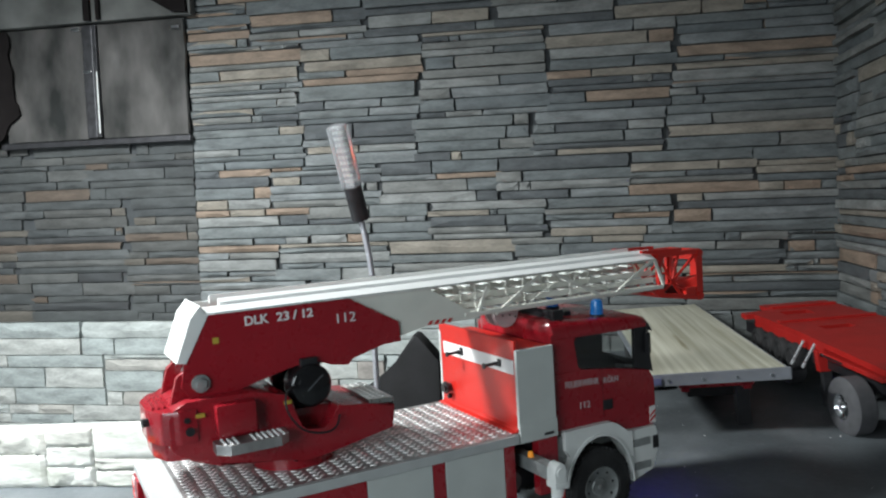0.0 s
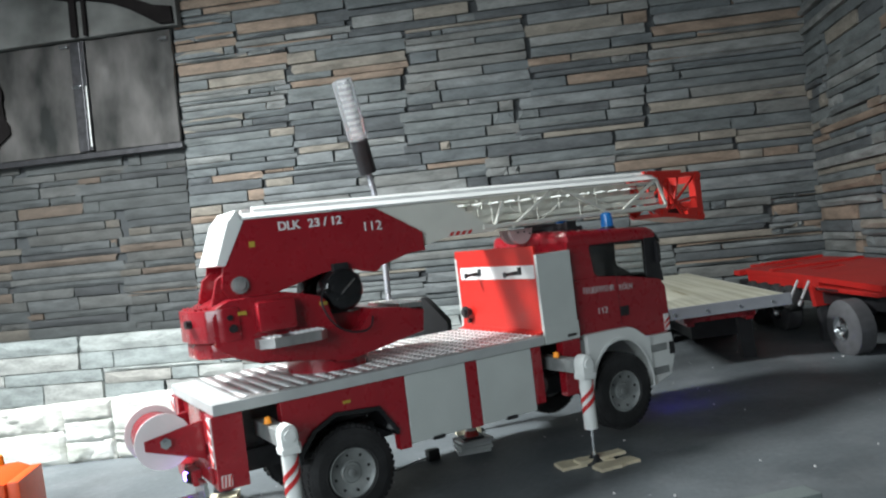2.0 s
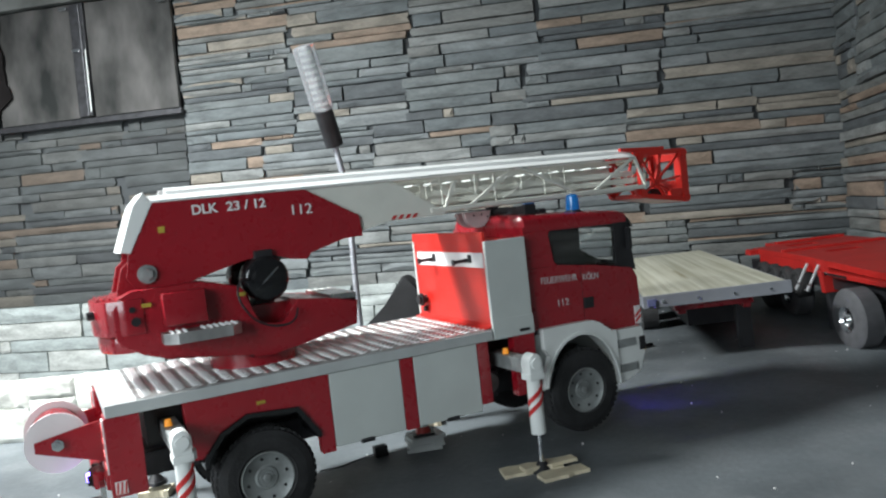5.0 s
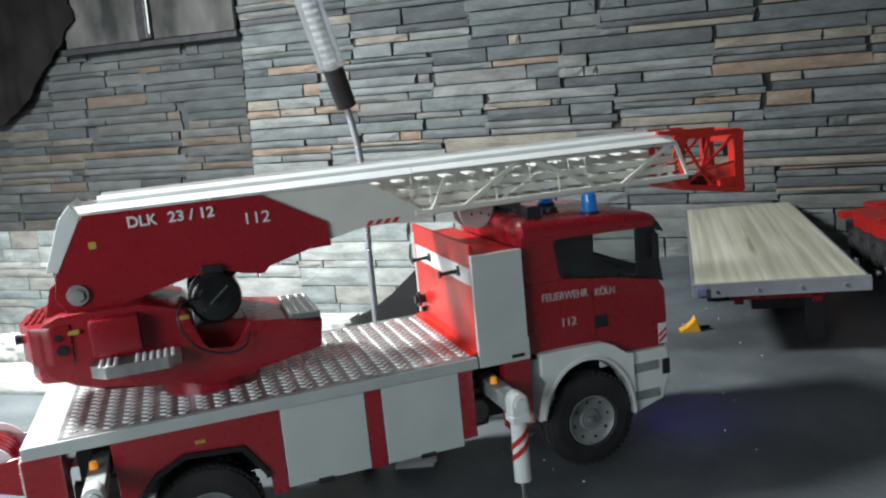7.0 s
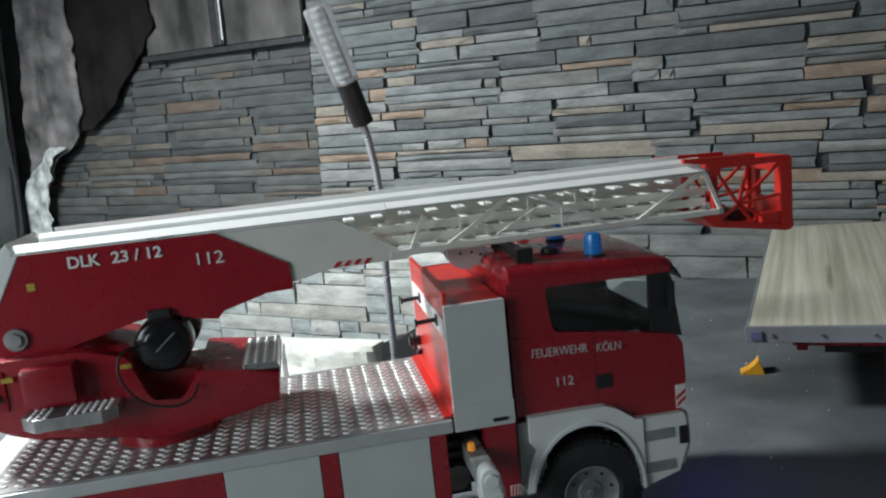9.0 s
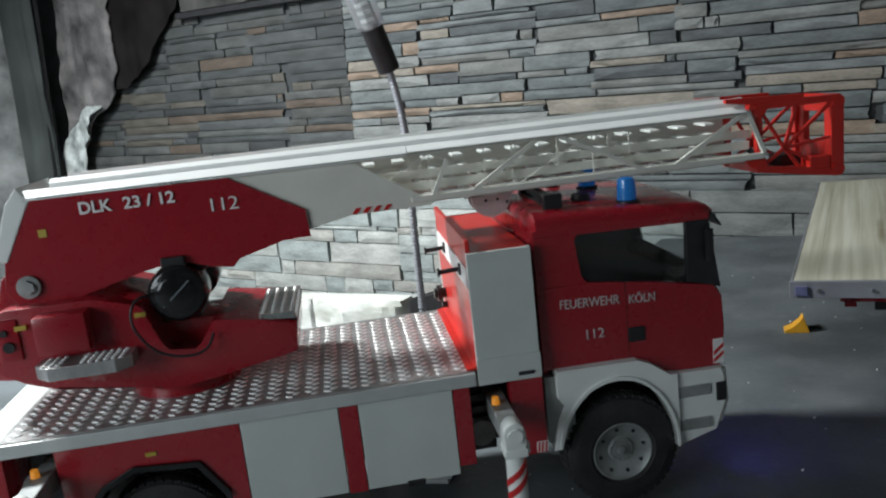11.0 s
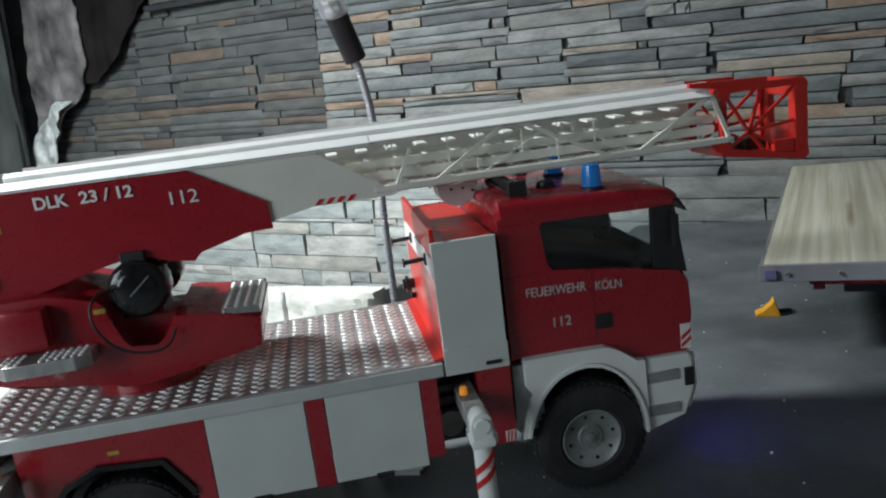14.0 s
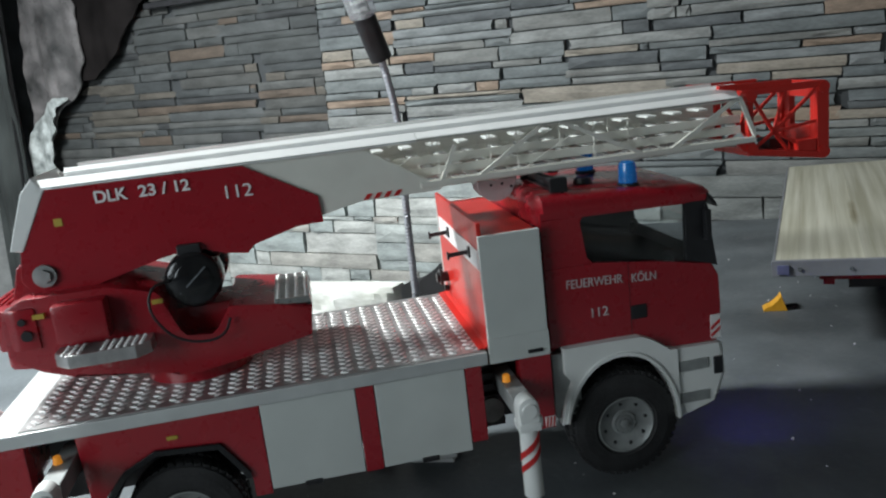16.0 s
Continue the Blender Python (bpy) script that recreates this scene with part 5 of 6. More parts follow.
def red_trailer():
    m = Matrix.Translation((0.412, 0.43, 0.0125)) @ pose(0, 0, 0, 0, -2.9, 8.5)
    t = thing("red_trailer", "red low-loader model trailer with openings in its deck", "trailer", m)
    xs, ys = [0.0, 0.052, 0.112, 0.200], [-0.112, 0.205, 0.238, 0.388, 0.432, 0.540]
    bm = bmesh.new()
    grid = [[bm.verts.new((x, y, 0.106 + 0.008 * (y > 0.1))) for x in xs] for y in ys]
    for j in range(5):
        for i in range(3):
            if not (i == 1 and j in (1, 3)) and not (i == 0 and j == 4):
                bm.faces.new((grid[j][i], grid[j][i + 1], grid[j + 1][i + 1], grid[j + 1][i]))
    ext = bmesh.ops.extrude_face_region(bm, geom=bm.faces[:])
    bmesh.ops.translate(bm, verts=[v for v in ext["geom"] if isinstance(v, bmesh.types.BMVert)], vec=(0, 0, 0.010))
    part("deck", bm, trailer_red, t, "bright red deck plate with square openings")
    for x0, x1, y1 in ((0.001, 0.014, 0.430), (0.187, 0.199, 0.535)):
        bm = bmesh.new()
        box(bm, x0, x1, 0.10, y1, 0.096, 0.1135, 0.0015)
        part("side_beam", bm, trailer_red, t, "red side beam")
    for y, x0 in ((0.30, 0.004), (0.475, 0.056)):
        bm = bmesh.new()
        box(bm, x0, 0.196, y, y + 0.016, 0.1238, 0.1285, 0.001)
        part("cross_rib", bm, trailer_red, t)
    bm = bmesh.new()
    prism(bm, [(-0.016, 0.112), (-0.016, 0.1225), (0.050, 0.1245), (0.050, 0.112)], 0.4335, 0.4660, 0.001)
    part("lug", bm, trailer_red, t, "red lug on the far corner")
    bm = bmesh.new()
    box(bm, -0.008, 0.205, -0.112, 0.098, 0.098, 0.1058, 0.0015)
    neck = part("neck_plate", bm, trailer_red, t, "red plate of the raised neck")
    bm = bmesh.new()
    box(bm, -0.0092, -0.0078, 0.012, 0.082, 0.1000, 0.1036)
    part("slot", bm, black_plastic, neck)
    bm = bmesh.new()
    tube(bm, (-0.0080, 0.086, 0.1020), (-0.0110, 0.086, 0.1020), 0.0032, n=12)
    part("bolt", bm, chrome, neck, "bright steel bolt")
    bm = bmesh.new()
    prism(bm, [(-0.006, 0.104), (0.032, 0.104), (0.028, 0.066), (-0.002, 0.066)], 0.112, 0.128, 0.0015)
    part("post", bm, trailer_red, t, "red post under the deck's edge")
    bm = bmesh.new()
    box(bm, 0.004, 0.020, 0.113, 0.127, 0.0, 0.066, 0.001)
    part("support_leg", bm, dark_metal, t)
    for x, y in ((-0.006, 0.166), (0.000, 0.132)):
        bm = bmesh.new()
        tube(bm, (x, y, 0.113), (x - 0.013, y + 0.012, 0.080), 0.0027, n=10)
        rod = part("steel_rod", bm, bright_steel, t, "slanting steel rod")
        bm = bmesh.new()
        tube(bm, (x - 0.0140, y + 0.013, 0.077), (x - 0.0175, y + 0.016, 0.068), 0.0034, n=10)
        part("rod_end", bm, bright_steel, rod)
    bm = bmesh.new()
    tube(bm, (0.026, -0.116, 0.094), (0.150, -0.150, 0.070), 0.0075, 0.0065, n=12)
    strut = part("strut", bm, trailer_red, t, "red slanting strut", True)
    bm = bmesh.new()
    tube(bm, (0.028, -0.1165, 0.0936), (0.014, -0.112, 0.0975), 0.0045, n=10)
    part("strut_eye", bm, chrome, strut)
    bm = bmesh.new()
    box(bm, 0.012, 0.192, -0.100, 0.52, 0.070, 0.0955, 0.002)
    part("underbody", bm, black_plastic, t, "dark underframe")
    for y in (0.215, 0.275, 0.335, 0.395):
        bm = bmesh.new()
        lathe(bm, [(0.0003, -0.013), (0.012, -0.013), (0.014, -0.010), (0.018, -0.013), (0.024, -0.012), (0.0265, -0.008), (0.0265, 0.008), (0.024, 0.012), (0.0003, 0.012)], 26)
        bmesh.ops.rotate(bm, verts=bm.verts, matrix=Matrix.Rotation(radians(-90), 3, "Z"))
        shift(bm, 0.000, y, 0.074)
        part("bogie_wheel", bm, rubber, t, "small black bogie wheel", True)
    for x, y in ((-0.020, -0.0395), (0.020, 0.30), (0.020, 0.42), (0.170, 0.02), (0.175, 0.30), (0.175, 0.42)):
        bm = bmesh.new()
        lathe(bm, [(0.02, -0.018), (0.040, -0.018), (0.0465, -0.013), (0.0465, 0.013), (0.040, 0.018), (0.02, 0.018), (0.02, -0.018)], 36)
        turn = Matrix.Rotation(radians(95.5 if y < 0 else 90), 3, "Z")
        bmesh.ops.rotate(bm, verts=bm.verts, matrix=turn)
        shift(bm, x, y, 0.0468)
        w = part("wheel", bm, rim_rubber, t, "large grey rubber wheel", True)
        bm = bmesh.new()
        lathe(bm, [(0.0003, 0.0195), (0.005, 0.0205), (0.008, 0.0150), (0.0175, 0.0130), (0.0205, 0.0185), (0.0205, -0.018), (0.0003, -0.012)], 24)
        bmesh.ops.rotate(bm, verts=bm.verts, matrix=turn)
        shift(bm, x, y, 0.0468)
        part("rim", bm, chrome, w, "shiny steel rim", True)
        if y < 0.1:
            bm = bmesh.new()
            bar(bm, (x + (0.012 if x < 0.1 else -0.012), y, 0.0468), (x + (0.05 if x < 0.1 else -0.05), y + 0.01, 0.085), 0.012)
            part("axle_arm", bm, dark_metal, t)
    return t


red_trailer()


# ---- small things round the models ----
def on_board(x, y, z=0.0, turn=0.0):
    return Matrix.Translation((x, y, ground(x) + z)) @ pose(0, 0, 0, 0, -math.degrees(math.atan(SLOPE)), 0) @ pose(0, 0, 0, 0, 0, turn)


def packing(x, y, parts):
    for k, (dx, dy, a, lx, ly, h, z) in enumerate(parts):
        bm = bmesh.new()
        n = 7
        rng = random.Random(k * 7 + 3)
        pts = []
        for i in range(n):
            pts.append((-lx / 2 + lx * i / (n - 1), -ly / 2 + rng.uniform(-.12, .12) * ly))
        for i in range(n):
            pts.append((lx / 2 - lx * i / (n - 1), ly / 2 + rng.uniform(-.12, .12) * ly))
        lo = [bm.verts.new((px, py, 0)) for px, py in pts]
        hi = [bm.verts.new((px, py, h)) for px, py in pts]
        bm.faces.new(lo[::-1])
        bm.faces.new(hi)
        for i in range(len(pts)):
            bm.faces.new((lo[i], lo[(i + 1) % len(pts)], hi[(i + 1) % len(pts)], hi[i]))
        solid("wood_scrap", bm, plywood, "broken scrap of pale plywood under a jack foot", "wood scrap", on_board(x + dx, y + dy, z, a), "wood scraps under the jacks")


JF = TRUCK @ Vector((-0.0955, -0.135, 0))
packing(JF.x, JF.y, [(-0.012, 0.004, 20, 0.062, 0.026, 0.0035, 0.0), (0.022, -0.016, 30, 0.050, 0.022, 0.0035, 0.0), (0.006, 0.006, 28, 0.058, 0.018, 0.0033, 0.0037)])
JR = TRUCK @ Vector((-0.441, -0.135, 0))
packing(JR.x, JR.y, [(-0.008, 0.006, 10, 0.05, 0.03, 0.008, 0.0), (0.004, 0.0, 40, 0.045, 0.028, 0.0045, 0.0083)])
for q in ((-0.0955, 0.139), (-0.441, 0.139)):
    J = TRUCK @ Vector((*q, 0))
    packing(J.x, J.y, [(0, 0, 15, 0.034, 0.024, 0.008, 0.0)])

bm = bmesh.new()
prism(bm, [(-0.016, 0.0), (-0.016, 0.0035), (-0.0055, 0.007), (0.0035, 0.0145), (0.007, 0.0225), (0.0145, 0.0)], -0.010, 0.010, 0.0008)
chock = solid("wheel_chock", bm, yellow, "yellow plastic wheel chock on the floor", "wheel chock", on_board(0.073, 0.512, 0.0, 12))
bm = bmesh.new()
tube(bm, (0.0135, 0.0, 0.004), (0.028, 0.003, 0.004), 0.003, n=8)
part("chock_plug", bm, black_plastic, chock)

cone = thing("traffic_cone", "small red and white traffic cone on stacked plates", "traffic cone", on_board(-0.196, 0.015, 0.0168, 20))
bm = bmesh.new()
box(bm, -0.013, 0.013, -0.013, 0.013, 0.0, 0.003, 0.0008)
part("base", bm, black_plastic, cone)
bm = bmesh.new()
for k, (z0, z1, r0, r1) in enumerate(((0.003, 0.010, 0.0095, 0.0075), (0.018, 0.027, 0.0050, 0.0024))):
    tube(bm, (0, 0, z0), (0, 0, z1), r0, r1, n=18)
part("cone_body", bm, bright_red, cone, "", True)
bm = bmesh.new()
tube(bm, (0, 0, 0.010), (0, 0, 0.018), 0.0075, 0.0050, n=18)
part("white_band", bm, white_paint, cone, "", True)
for k in range(4):
    bm = bmesh.new()
    box(bm, -0.021, 0.021, -0.016, 0.016, 0, 0.0040, 0.0006)
    solid("stacked_plate", bm, edge_alu, "flat grey plate in a small stack", "plate", on_board(-0.196 + 0.002 * (k % 2), 0.015, k * 0.0042, 15 + k * 5), "plates stacked under the cone")
bm = bmesh.new()
box(bm, -0.008, 0.008, -0.006, 0.006, 0.0, 0.013, 0.0015)
ctl = solid("control_box", bm, black_plastic, "small black cable box on the floor", "control box", on_board(-0.245, -0.005, 0, 35))
bm = bmesh.new()
cable(bm, [(-0.008, 0, 0.004), (-0.03, 0.002, 0.0015), (-0.05, -0.006, 0.0012), (-0.075, -0.002, 0.0012)], 0.0009)
part("lead", bm, black_plastic, ctl)
bm = bmesh.new()
box(bm, -0.020, 0.020, -0.007, 0.007, 0.0, 0.014, 0.003)
solid("black_plug", bm, black_plastic, "black plug lying on the floor", "plug", on_board(-0.205, 0.045, 0, 30))

# crumbs and chips on the floor
bm = bmesh.new()
rng = random.Random(5)
for k in range(170):
    x, y = rng.uniform(-0.75, 0.55), rng.uniform(-0.6, 0.95)
    if x < -0.27 and y > 0.25:
        continue
    r = rng.uniform(0.0006, 0.0019)
    m = Matrix.Translation((x, y, ground(x) + r * 0.5)) @ pose(0, 0, 0, rng.uniform(0, 180), rng.uniform(0, 180), 0)
    bmesh.ops.create_icosphere(bm, subdivisions=1, radius=r, matrix=m @ Matrix.Diagonal((1, 0.7, 0.6, 1)))
solid("crumbs", bm, letter_white, "pale crumbs and chips scattered on the floor", "crumbs", kind="stuff")


# grey road barriers in front
def barrier(x, y, turn, length, tab=(0.004, 0.004, 0.048)):
    t = thing("road_barrier", "plain grey toy road barrier standing on the floor", "road barrier", on_board(x, y, 0, turn), "row of road barriers")
    bm = bmesh.new()
    half = length / 2
    side = [(-0.030, 0.0), (-0.030, 0.010), (-0.016, 0.022), (-0.010, 0.064), (0.010, 0.064), (0.016, 0.022), (0.030, 0.010), (0.030, 0.0)]
    a = [bm.verts.new((-half, u, w)) for u, w in side]
    b = [bm.verts.new((half, u, w)) for u, w in side]
    bm.faces.new(a)
    bm.faces.new(b[::-1])
    for i in range(len(side)):
        bm.faces.new((a[i], b[i], b[(i + 1) % len(side)], a[(i + 1) % len(side)]))
    bmesh.ops.bevel(bm, geom=[e for e in bm.edges], offset=0.0012, segments=2, affect="EDGES", profile=0.6)
    part("barrier_body", bm, concrete, t)
    bm = bmesh.new()
    box(bm, half, half + tab[0], -tab[1], tab[1], 0.001, tab[2], 0.0008)
    part("joint_tab", bm, concrete, t)


barrier(-0.372, -0.478, 17, 0.28)
barrier(-0.035, -0.470, 17, 0.271, (0.052, 0.016, 0.036))
barrier(0.287, -0.410, 17, 0.275)


# gooseneck lamp
lamp = thing("gooseneck_lamp", "unlit gooseneck lamp with clear strip head and black collar", "lamp", Matrix.Translation((-0.336, 0.24, ground(-0.336))))
bm = bmesh.new()
tube(bm, (0, 0, 0), (0, 0, 0.012), 0.030, 0.028, n=28)
part("lamp_base", bm, black_plastic, lamp, "round black base", True)
pts = [(0, 0, 0.012), (0.001, 0, 0.10), (-0.001, 0, 0.20), (-0.001, 0, 0.27), (0.000, 0, 0.31), (-0.004, 0, 0.345), (-0.010, -0.002, 0.38), (-0.0135, -0.006, 0.402)]
smoothpts = []
for (a, b) in zip(pts, pts[1:]):
    n = max(2, int((Vector(b) - Vector(a)).length / 0.0045))
    smoothpts += [Vector(a).lerp(Vector(b), i / n) for i in range(n)]
smoothpts.append(Vector(pts[-1]))
bm = bmesh.new()
rings = []
for i, p in enumerate(smoothpts):
    d = (smoothpts[min(i + 1, len(smoothpts) - 1)] - smoothpts[max(i - 1, 0)]).normalized()
    m = Matrix.Translation(p) @ d.to_track_quat("Z", "Y").to_matrix().to_4x4()
    for r, off in ((0.0042, 0.0), (0.0049, 0.0016), (0.0049, 0.0028)):
        rings.append([bm.verts.new(m @ Vector((r * math.cos(k * math.pi / 6), r * math.sin(k * math.pi / 6), off))) for k in range(12)])
for a, b in zip(rings, rings[1:]):
    for k in range(12):
        bm.faces.new((a[k], a[(k + 1) % 12], b[(k + 1) % 12], b[k]))
part("neck", bm, neck_steel, lamp, "ribbed steel gooseneck", True)
p0 = Vector((-0.0135, -0.006, 0.402))
head_dir = (Vector((-0.026, -0.058, 0.525)) - p0).normalized()
bm = bmesh.new()
tube(bm, p0 - head_dir * 0.004, p0 + head_dir * 0.050, 0.0135, n=24)
part("collar", bm, black_plastic, lamp, "black cylindrical collar", True)
bm = bmesh.new()
m = Matrix.Translation(p0 + head_dir * 0.098) @ head_dir.to_track_quat("Z", "Y").to_matrix().to_4x4()
box(bm, -0.0125, 0.0125, -0.0125, 0.0125, -0.048, 0.048, 0.004, m)
head = part("lamp_head", bm, lens_clear, lamp, "clear plastic strip head")
bm = bmesh.new()
box(bm, -0.0085, 0.0085, 0.001, 0.003, -0.044, 0.044, 0.0, m)
part("lamp_strip", bm, rim_grey, head, "grey strip with rows of diodes")
bm = bmesh.new()
for i in range(3):
    for j in range(9):
        box(bm, -0.0072 + i * 0.0055, -0.0038 + i * 0.0055, -0.001, 0.001, -0.040 + j * 0.0095, -0.036 + j * 0.0095, 0.0, m)
part("diode", bm, white_paint, head)
bm = bmesh.new()
prism(bm, [(-0.565, -0.460), (-0.560, -0.040), (-0.534, 0.003), (-0.500, 0.012), (-0.467, 0.031), (-0.440, 0.040), (-0.429, 0.056), (-0.396, 0.075), (-0.360, 0.108), (-0.328, 0.160), (-0.320, 0.158), (-0.300, 0.134), (-0.281, 0.112), (-0.278, -0.460)], 0.475, 0.525, 0.004)
solid("black_felt_screen", bm, black_felt, "black felt screen with a peaked ragged top behind the low wall", "screen", smooth=True)

# orange vehicle at the board's left
ov = thing("orange_vehicle", "orange model vehicle body with two orange beacons", "model vehicle", on_board(-0.770, -0.175, 0, 20))
bm = bmesh.new()
prism(bm, [(-0.11, 0.012), (-0.11, 0.068), (-0.02, 0.080), (0.055, 0.080), (0.068, 0.073), (0.068, 0.012)], -0.05, 0.05, 0.003)
part("vehicle_body", bm, orange, ov, "", True)
bm = bmesh.new()
box(bm, 0.068, 0.082, -0.045, 0.045, 0.012, 0.074, 0.003)
part("tailboard", bm, orange, ov, "", True)
for x, y in ((0.0, 0.03), (0.035, 0.042)):
    bm = bmesh.new()
    lathe(bm, [(0.0003, 0.0), (0.0062, 0.0), (0.0062, 0.004), (0.0055, 0.0045), (0.0058, 0.009), (0.0045, 0.0125), (0.0003, 0.0135)], 16)
    bmesh.ops.rotate(bm, verts=bm.verts, matrix=Matrix.Rotation(math.pi / 2, 3, "X"))
    shift(bm, x, y, 0.0795)
    part("beacon", bm, yellow, ov, "small orange beacon", True)
for x in (-0.07, 0.035):
    for y in (-0.045, 0.045):
        bm = bmesh.new()
        tube(bm, (x, y - 0.008, 0.021), (x, y + 0.008, 0.021), 0.0205, n=22)
        part("wheel", bm, rubber, ov, "", True)

# toy figure, kept to a plain shape
bm = bmesh.new()
lathe(bm, [(0.0003, 0.0), (0.018, 0.0), (0.0182, 0.018), (0.0184, 0.026), (0.0187, 0.045), (0.0205, 0.060), (0.0216, 0.068), (0.024, 0.085), (0.016, 0.103), (0.010, 0.106), (0.0135, 0.114), (0.0135, 0.124), (0.008, 0.131), (0.0003, 0.132)], 20)
bmesh.ops.rotate(bm, verts=bm.verts, matrix=Matrix.Rotation(math.pi / 2, 3, "X"))
bmesh.ops.scale(bm, vec=(0.86, 0.86, 0.86), verts=bm.verts)
toy = solid("toy_figure", bm, dark_cloth, "dark toy figure with yellow bands and a yellow helmet", "toy figure", on_board(-1.076, 0.222, 0, 0), smooth=True)
toy.data.materials.append(helmet_yellow)
for f in toy.data.polygons:
    if f.center.z > 0.100 or 0.0155 < f.center.z < 0.0224 or 0.0516 < f.center.z < 0.0585:
        f.material_index = 1

# ---- dark panels and sheeting on the left ----
door = thing("stove_front", "pair of dark smoked panels set in the stone wall", "stove front", Matrix.Translation((0, WALL_Y, 0)))
for x0, x1 in ((-1.640, -1.352), (-1.338, -1.082)):
    bm = bmesh.new()
    nx, nz = 14, 16
    grid = [[bm.verts.new((x0 + (x1 - x0) * i / nx, -0.034 + 0.006 * noise.noise((i * 0.4 + x0 * 9, j * 0.35, 1.7)), 0.615 + 0.315 * j / nz)) for i in range(nx + 1)] for j in range(nz + 1)]
    for j in range(nz):
        for i in range(nx):
            bm.faces.new((grid[j][i], grid[j][i + 1], grid[j + 1][i + 1], grid[j + 1][i]))
    ext = bmesh.ops.extrude_face_region(bm, geom=bm.faces[:])
    bmesh.ops.translate(bm, verts=[v for v in ext["geom"] if isinstance(v, bmesh.types.BMVert)], vec=(0, 0.012, 0))
    part("smoked_panel", bm, smoked, door, "", True)
bm = bmesh.new()
box(bm, -1.350, -1.340, -0.044, -0.02, 0.618, 0.93, 0.001)
part("bright_strip", bm, dark_metal, door)
bm = bmesh.new()
box(bm, -1.3440, -1.3400, -0.047, -0.0445, 0.628, 0.800, 0.0008)
part("handle", bm, white_paint, door, "narrow white handle strip")
bm = bmesh.new()
box(bm, -1.384, -1.352, -0.043, -0.02, 0.616, 0.93, 0.003)
part("stile", bm, dark_metal, door, "dark upright between the panels")
bm = bmesh.new()
box(bm, -1.66, -1.075, -0.040, -0.02, 0.596, 0.612, 0.002)
part("sill", bm, dark_metal, door)
for p in ((-1.40, 0.918), (-1.10, 0.905), (-1.37, 0.80)):
    bm = bmesh.new()
    box(bm, p[0] - 0.012, p[0] + 0.012, -0.048, -0.036, p[1] - 0.004, p[1] + 0.004, 0.001)
    part("clip", bm, chrome, door)


def drape(name, x0, x1, z0, z1, y, fold, mat, label, lean=0.0, cut=0.0):
    bm = bmesh.new()
    nx, nz = 40, 18
    rows = []
    for j in range(nz + 1):
        f = j / nz
        row = []
        for i in range(nx + 1):
            g = i / nx
            x = x0 + (x1 - x0) * g + lean * f
            z = z0 + (z1 - z0) * f + cut * (1 - f) * (1 - g)
            row.append(bm.verts.new((x, y - 0.02 + fold * noise.noise((x * 11, z * 2.2, 3.1)) + fold * 0.4 * noise.noise((x * 31, z * 5, 9.1)), z)))
        rows.append(row)
    for j in range(nz):
        for i in range(nx):
            bm.faces.new((rows[j][i], rows[j][i + 1], rows[j + 1][i + 1], rows[j + 1][i]))
    ext = bmesh.ops.extrude_face_region(bm, geom=bm.faces[:])
    bmesh.ops.translate(bm, verts=[v for v in ext["geom"] if isinstance(v, bmesh.types.BMVert)], vec=(0, 0.004, 0))
    return solid(name, bm, mat, label, name.replace("_", " "), smooth=True)


bm = bmesh.new()
prism(bm, [(-2.25, 0.935), (-1.05, 0.935), (-1.05, 1.10), (-2.25, 1.10)], -0.052, -0.02, 0.004)
hood = part("hood", bm, soot_plaster, door, "grey plaster hood above the panels")
bm = bmesh.new()
box(bm, -2.25, -1.05, -0.10, -0.02, 1.10, 1.155, 0.004)
part("mantel_shelf", bm, pale_mortar, door, "pale shelf above the hood")
bm = bmesh.new()
prism(bm, [(-1.405, 1.050), (-1.395, 1.066), (-1.360, 1.072), (-1.300, 1.060), (-1.225, 1.046), (-1.165, 1.020), (-1.110, 0.990), (-1.058, 0.985), (-1.055, 0.938), (-1.095, 0.940), (-1.140, 0.968), (-1.185, 1.000), (-1.235, 1.022), (-1.310, 1.036), (-1.365, 1.040)], -0.068, -0.054, 0.004)
bracket = part("black_bracket", bm, dark_cloth, door, "sooty black bracket arm on the hood")
for x, w in ((-1.352, 0.020), (-1.318, 0.012)):
    bm = bmesh.new()
    box(bm, x - w / 2, x + w / 2, -0.066, -0.056, 0.936, 1.040, 0.003)
    part("rod", bm, dark_cloth, bracket)
# dark strip added where the wall's top only falls into shade
bm = bmesh.new()
prism(bm, [(-1.0, 1.115), (-0.80, 1.075), (-0.60, 1.055), (-0.04, 1.02), (0.02, 1.06), (-0.3, 1.12), (-1.0, 1.20)], WALL_Y - 0.075, WALL_Y - 0.035, 0.004)
solid("falloff_strip", bm, dark_cloth, "added dark strip standing in for light falloff high on the stone wall", "cloth")


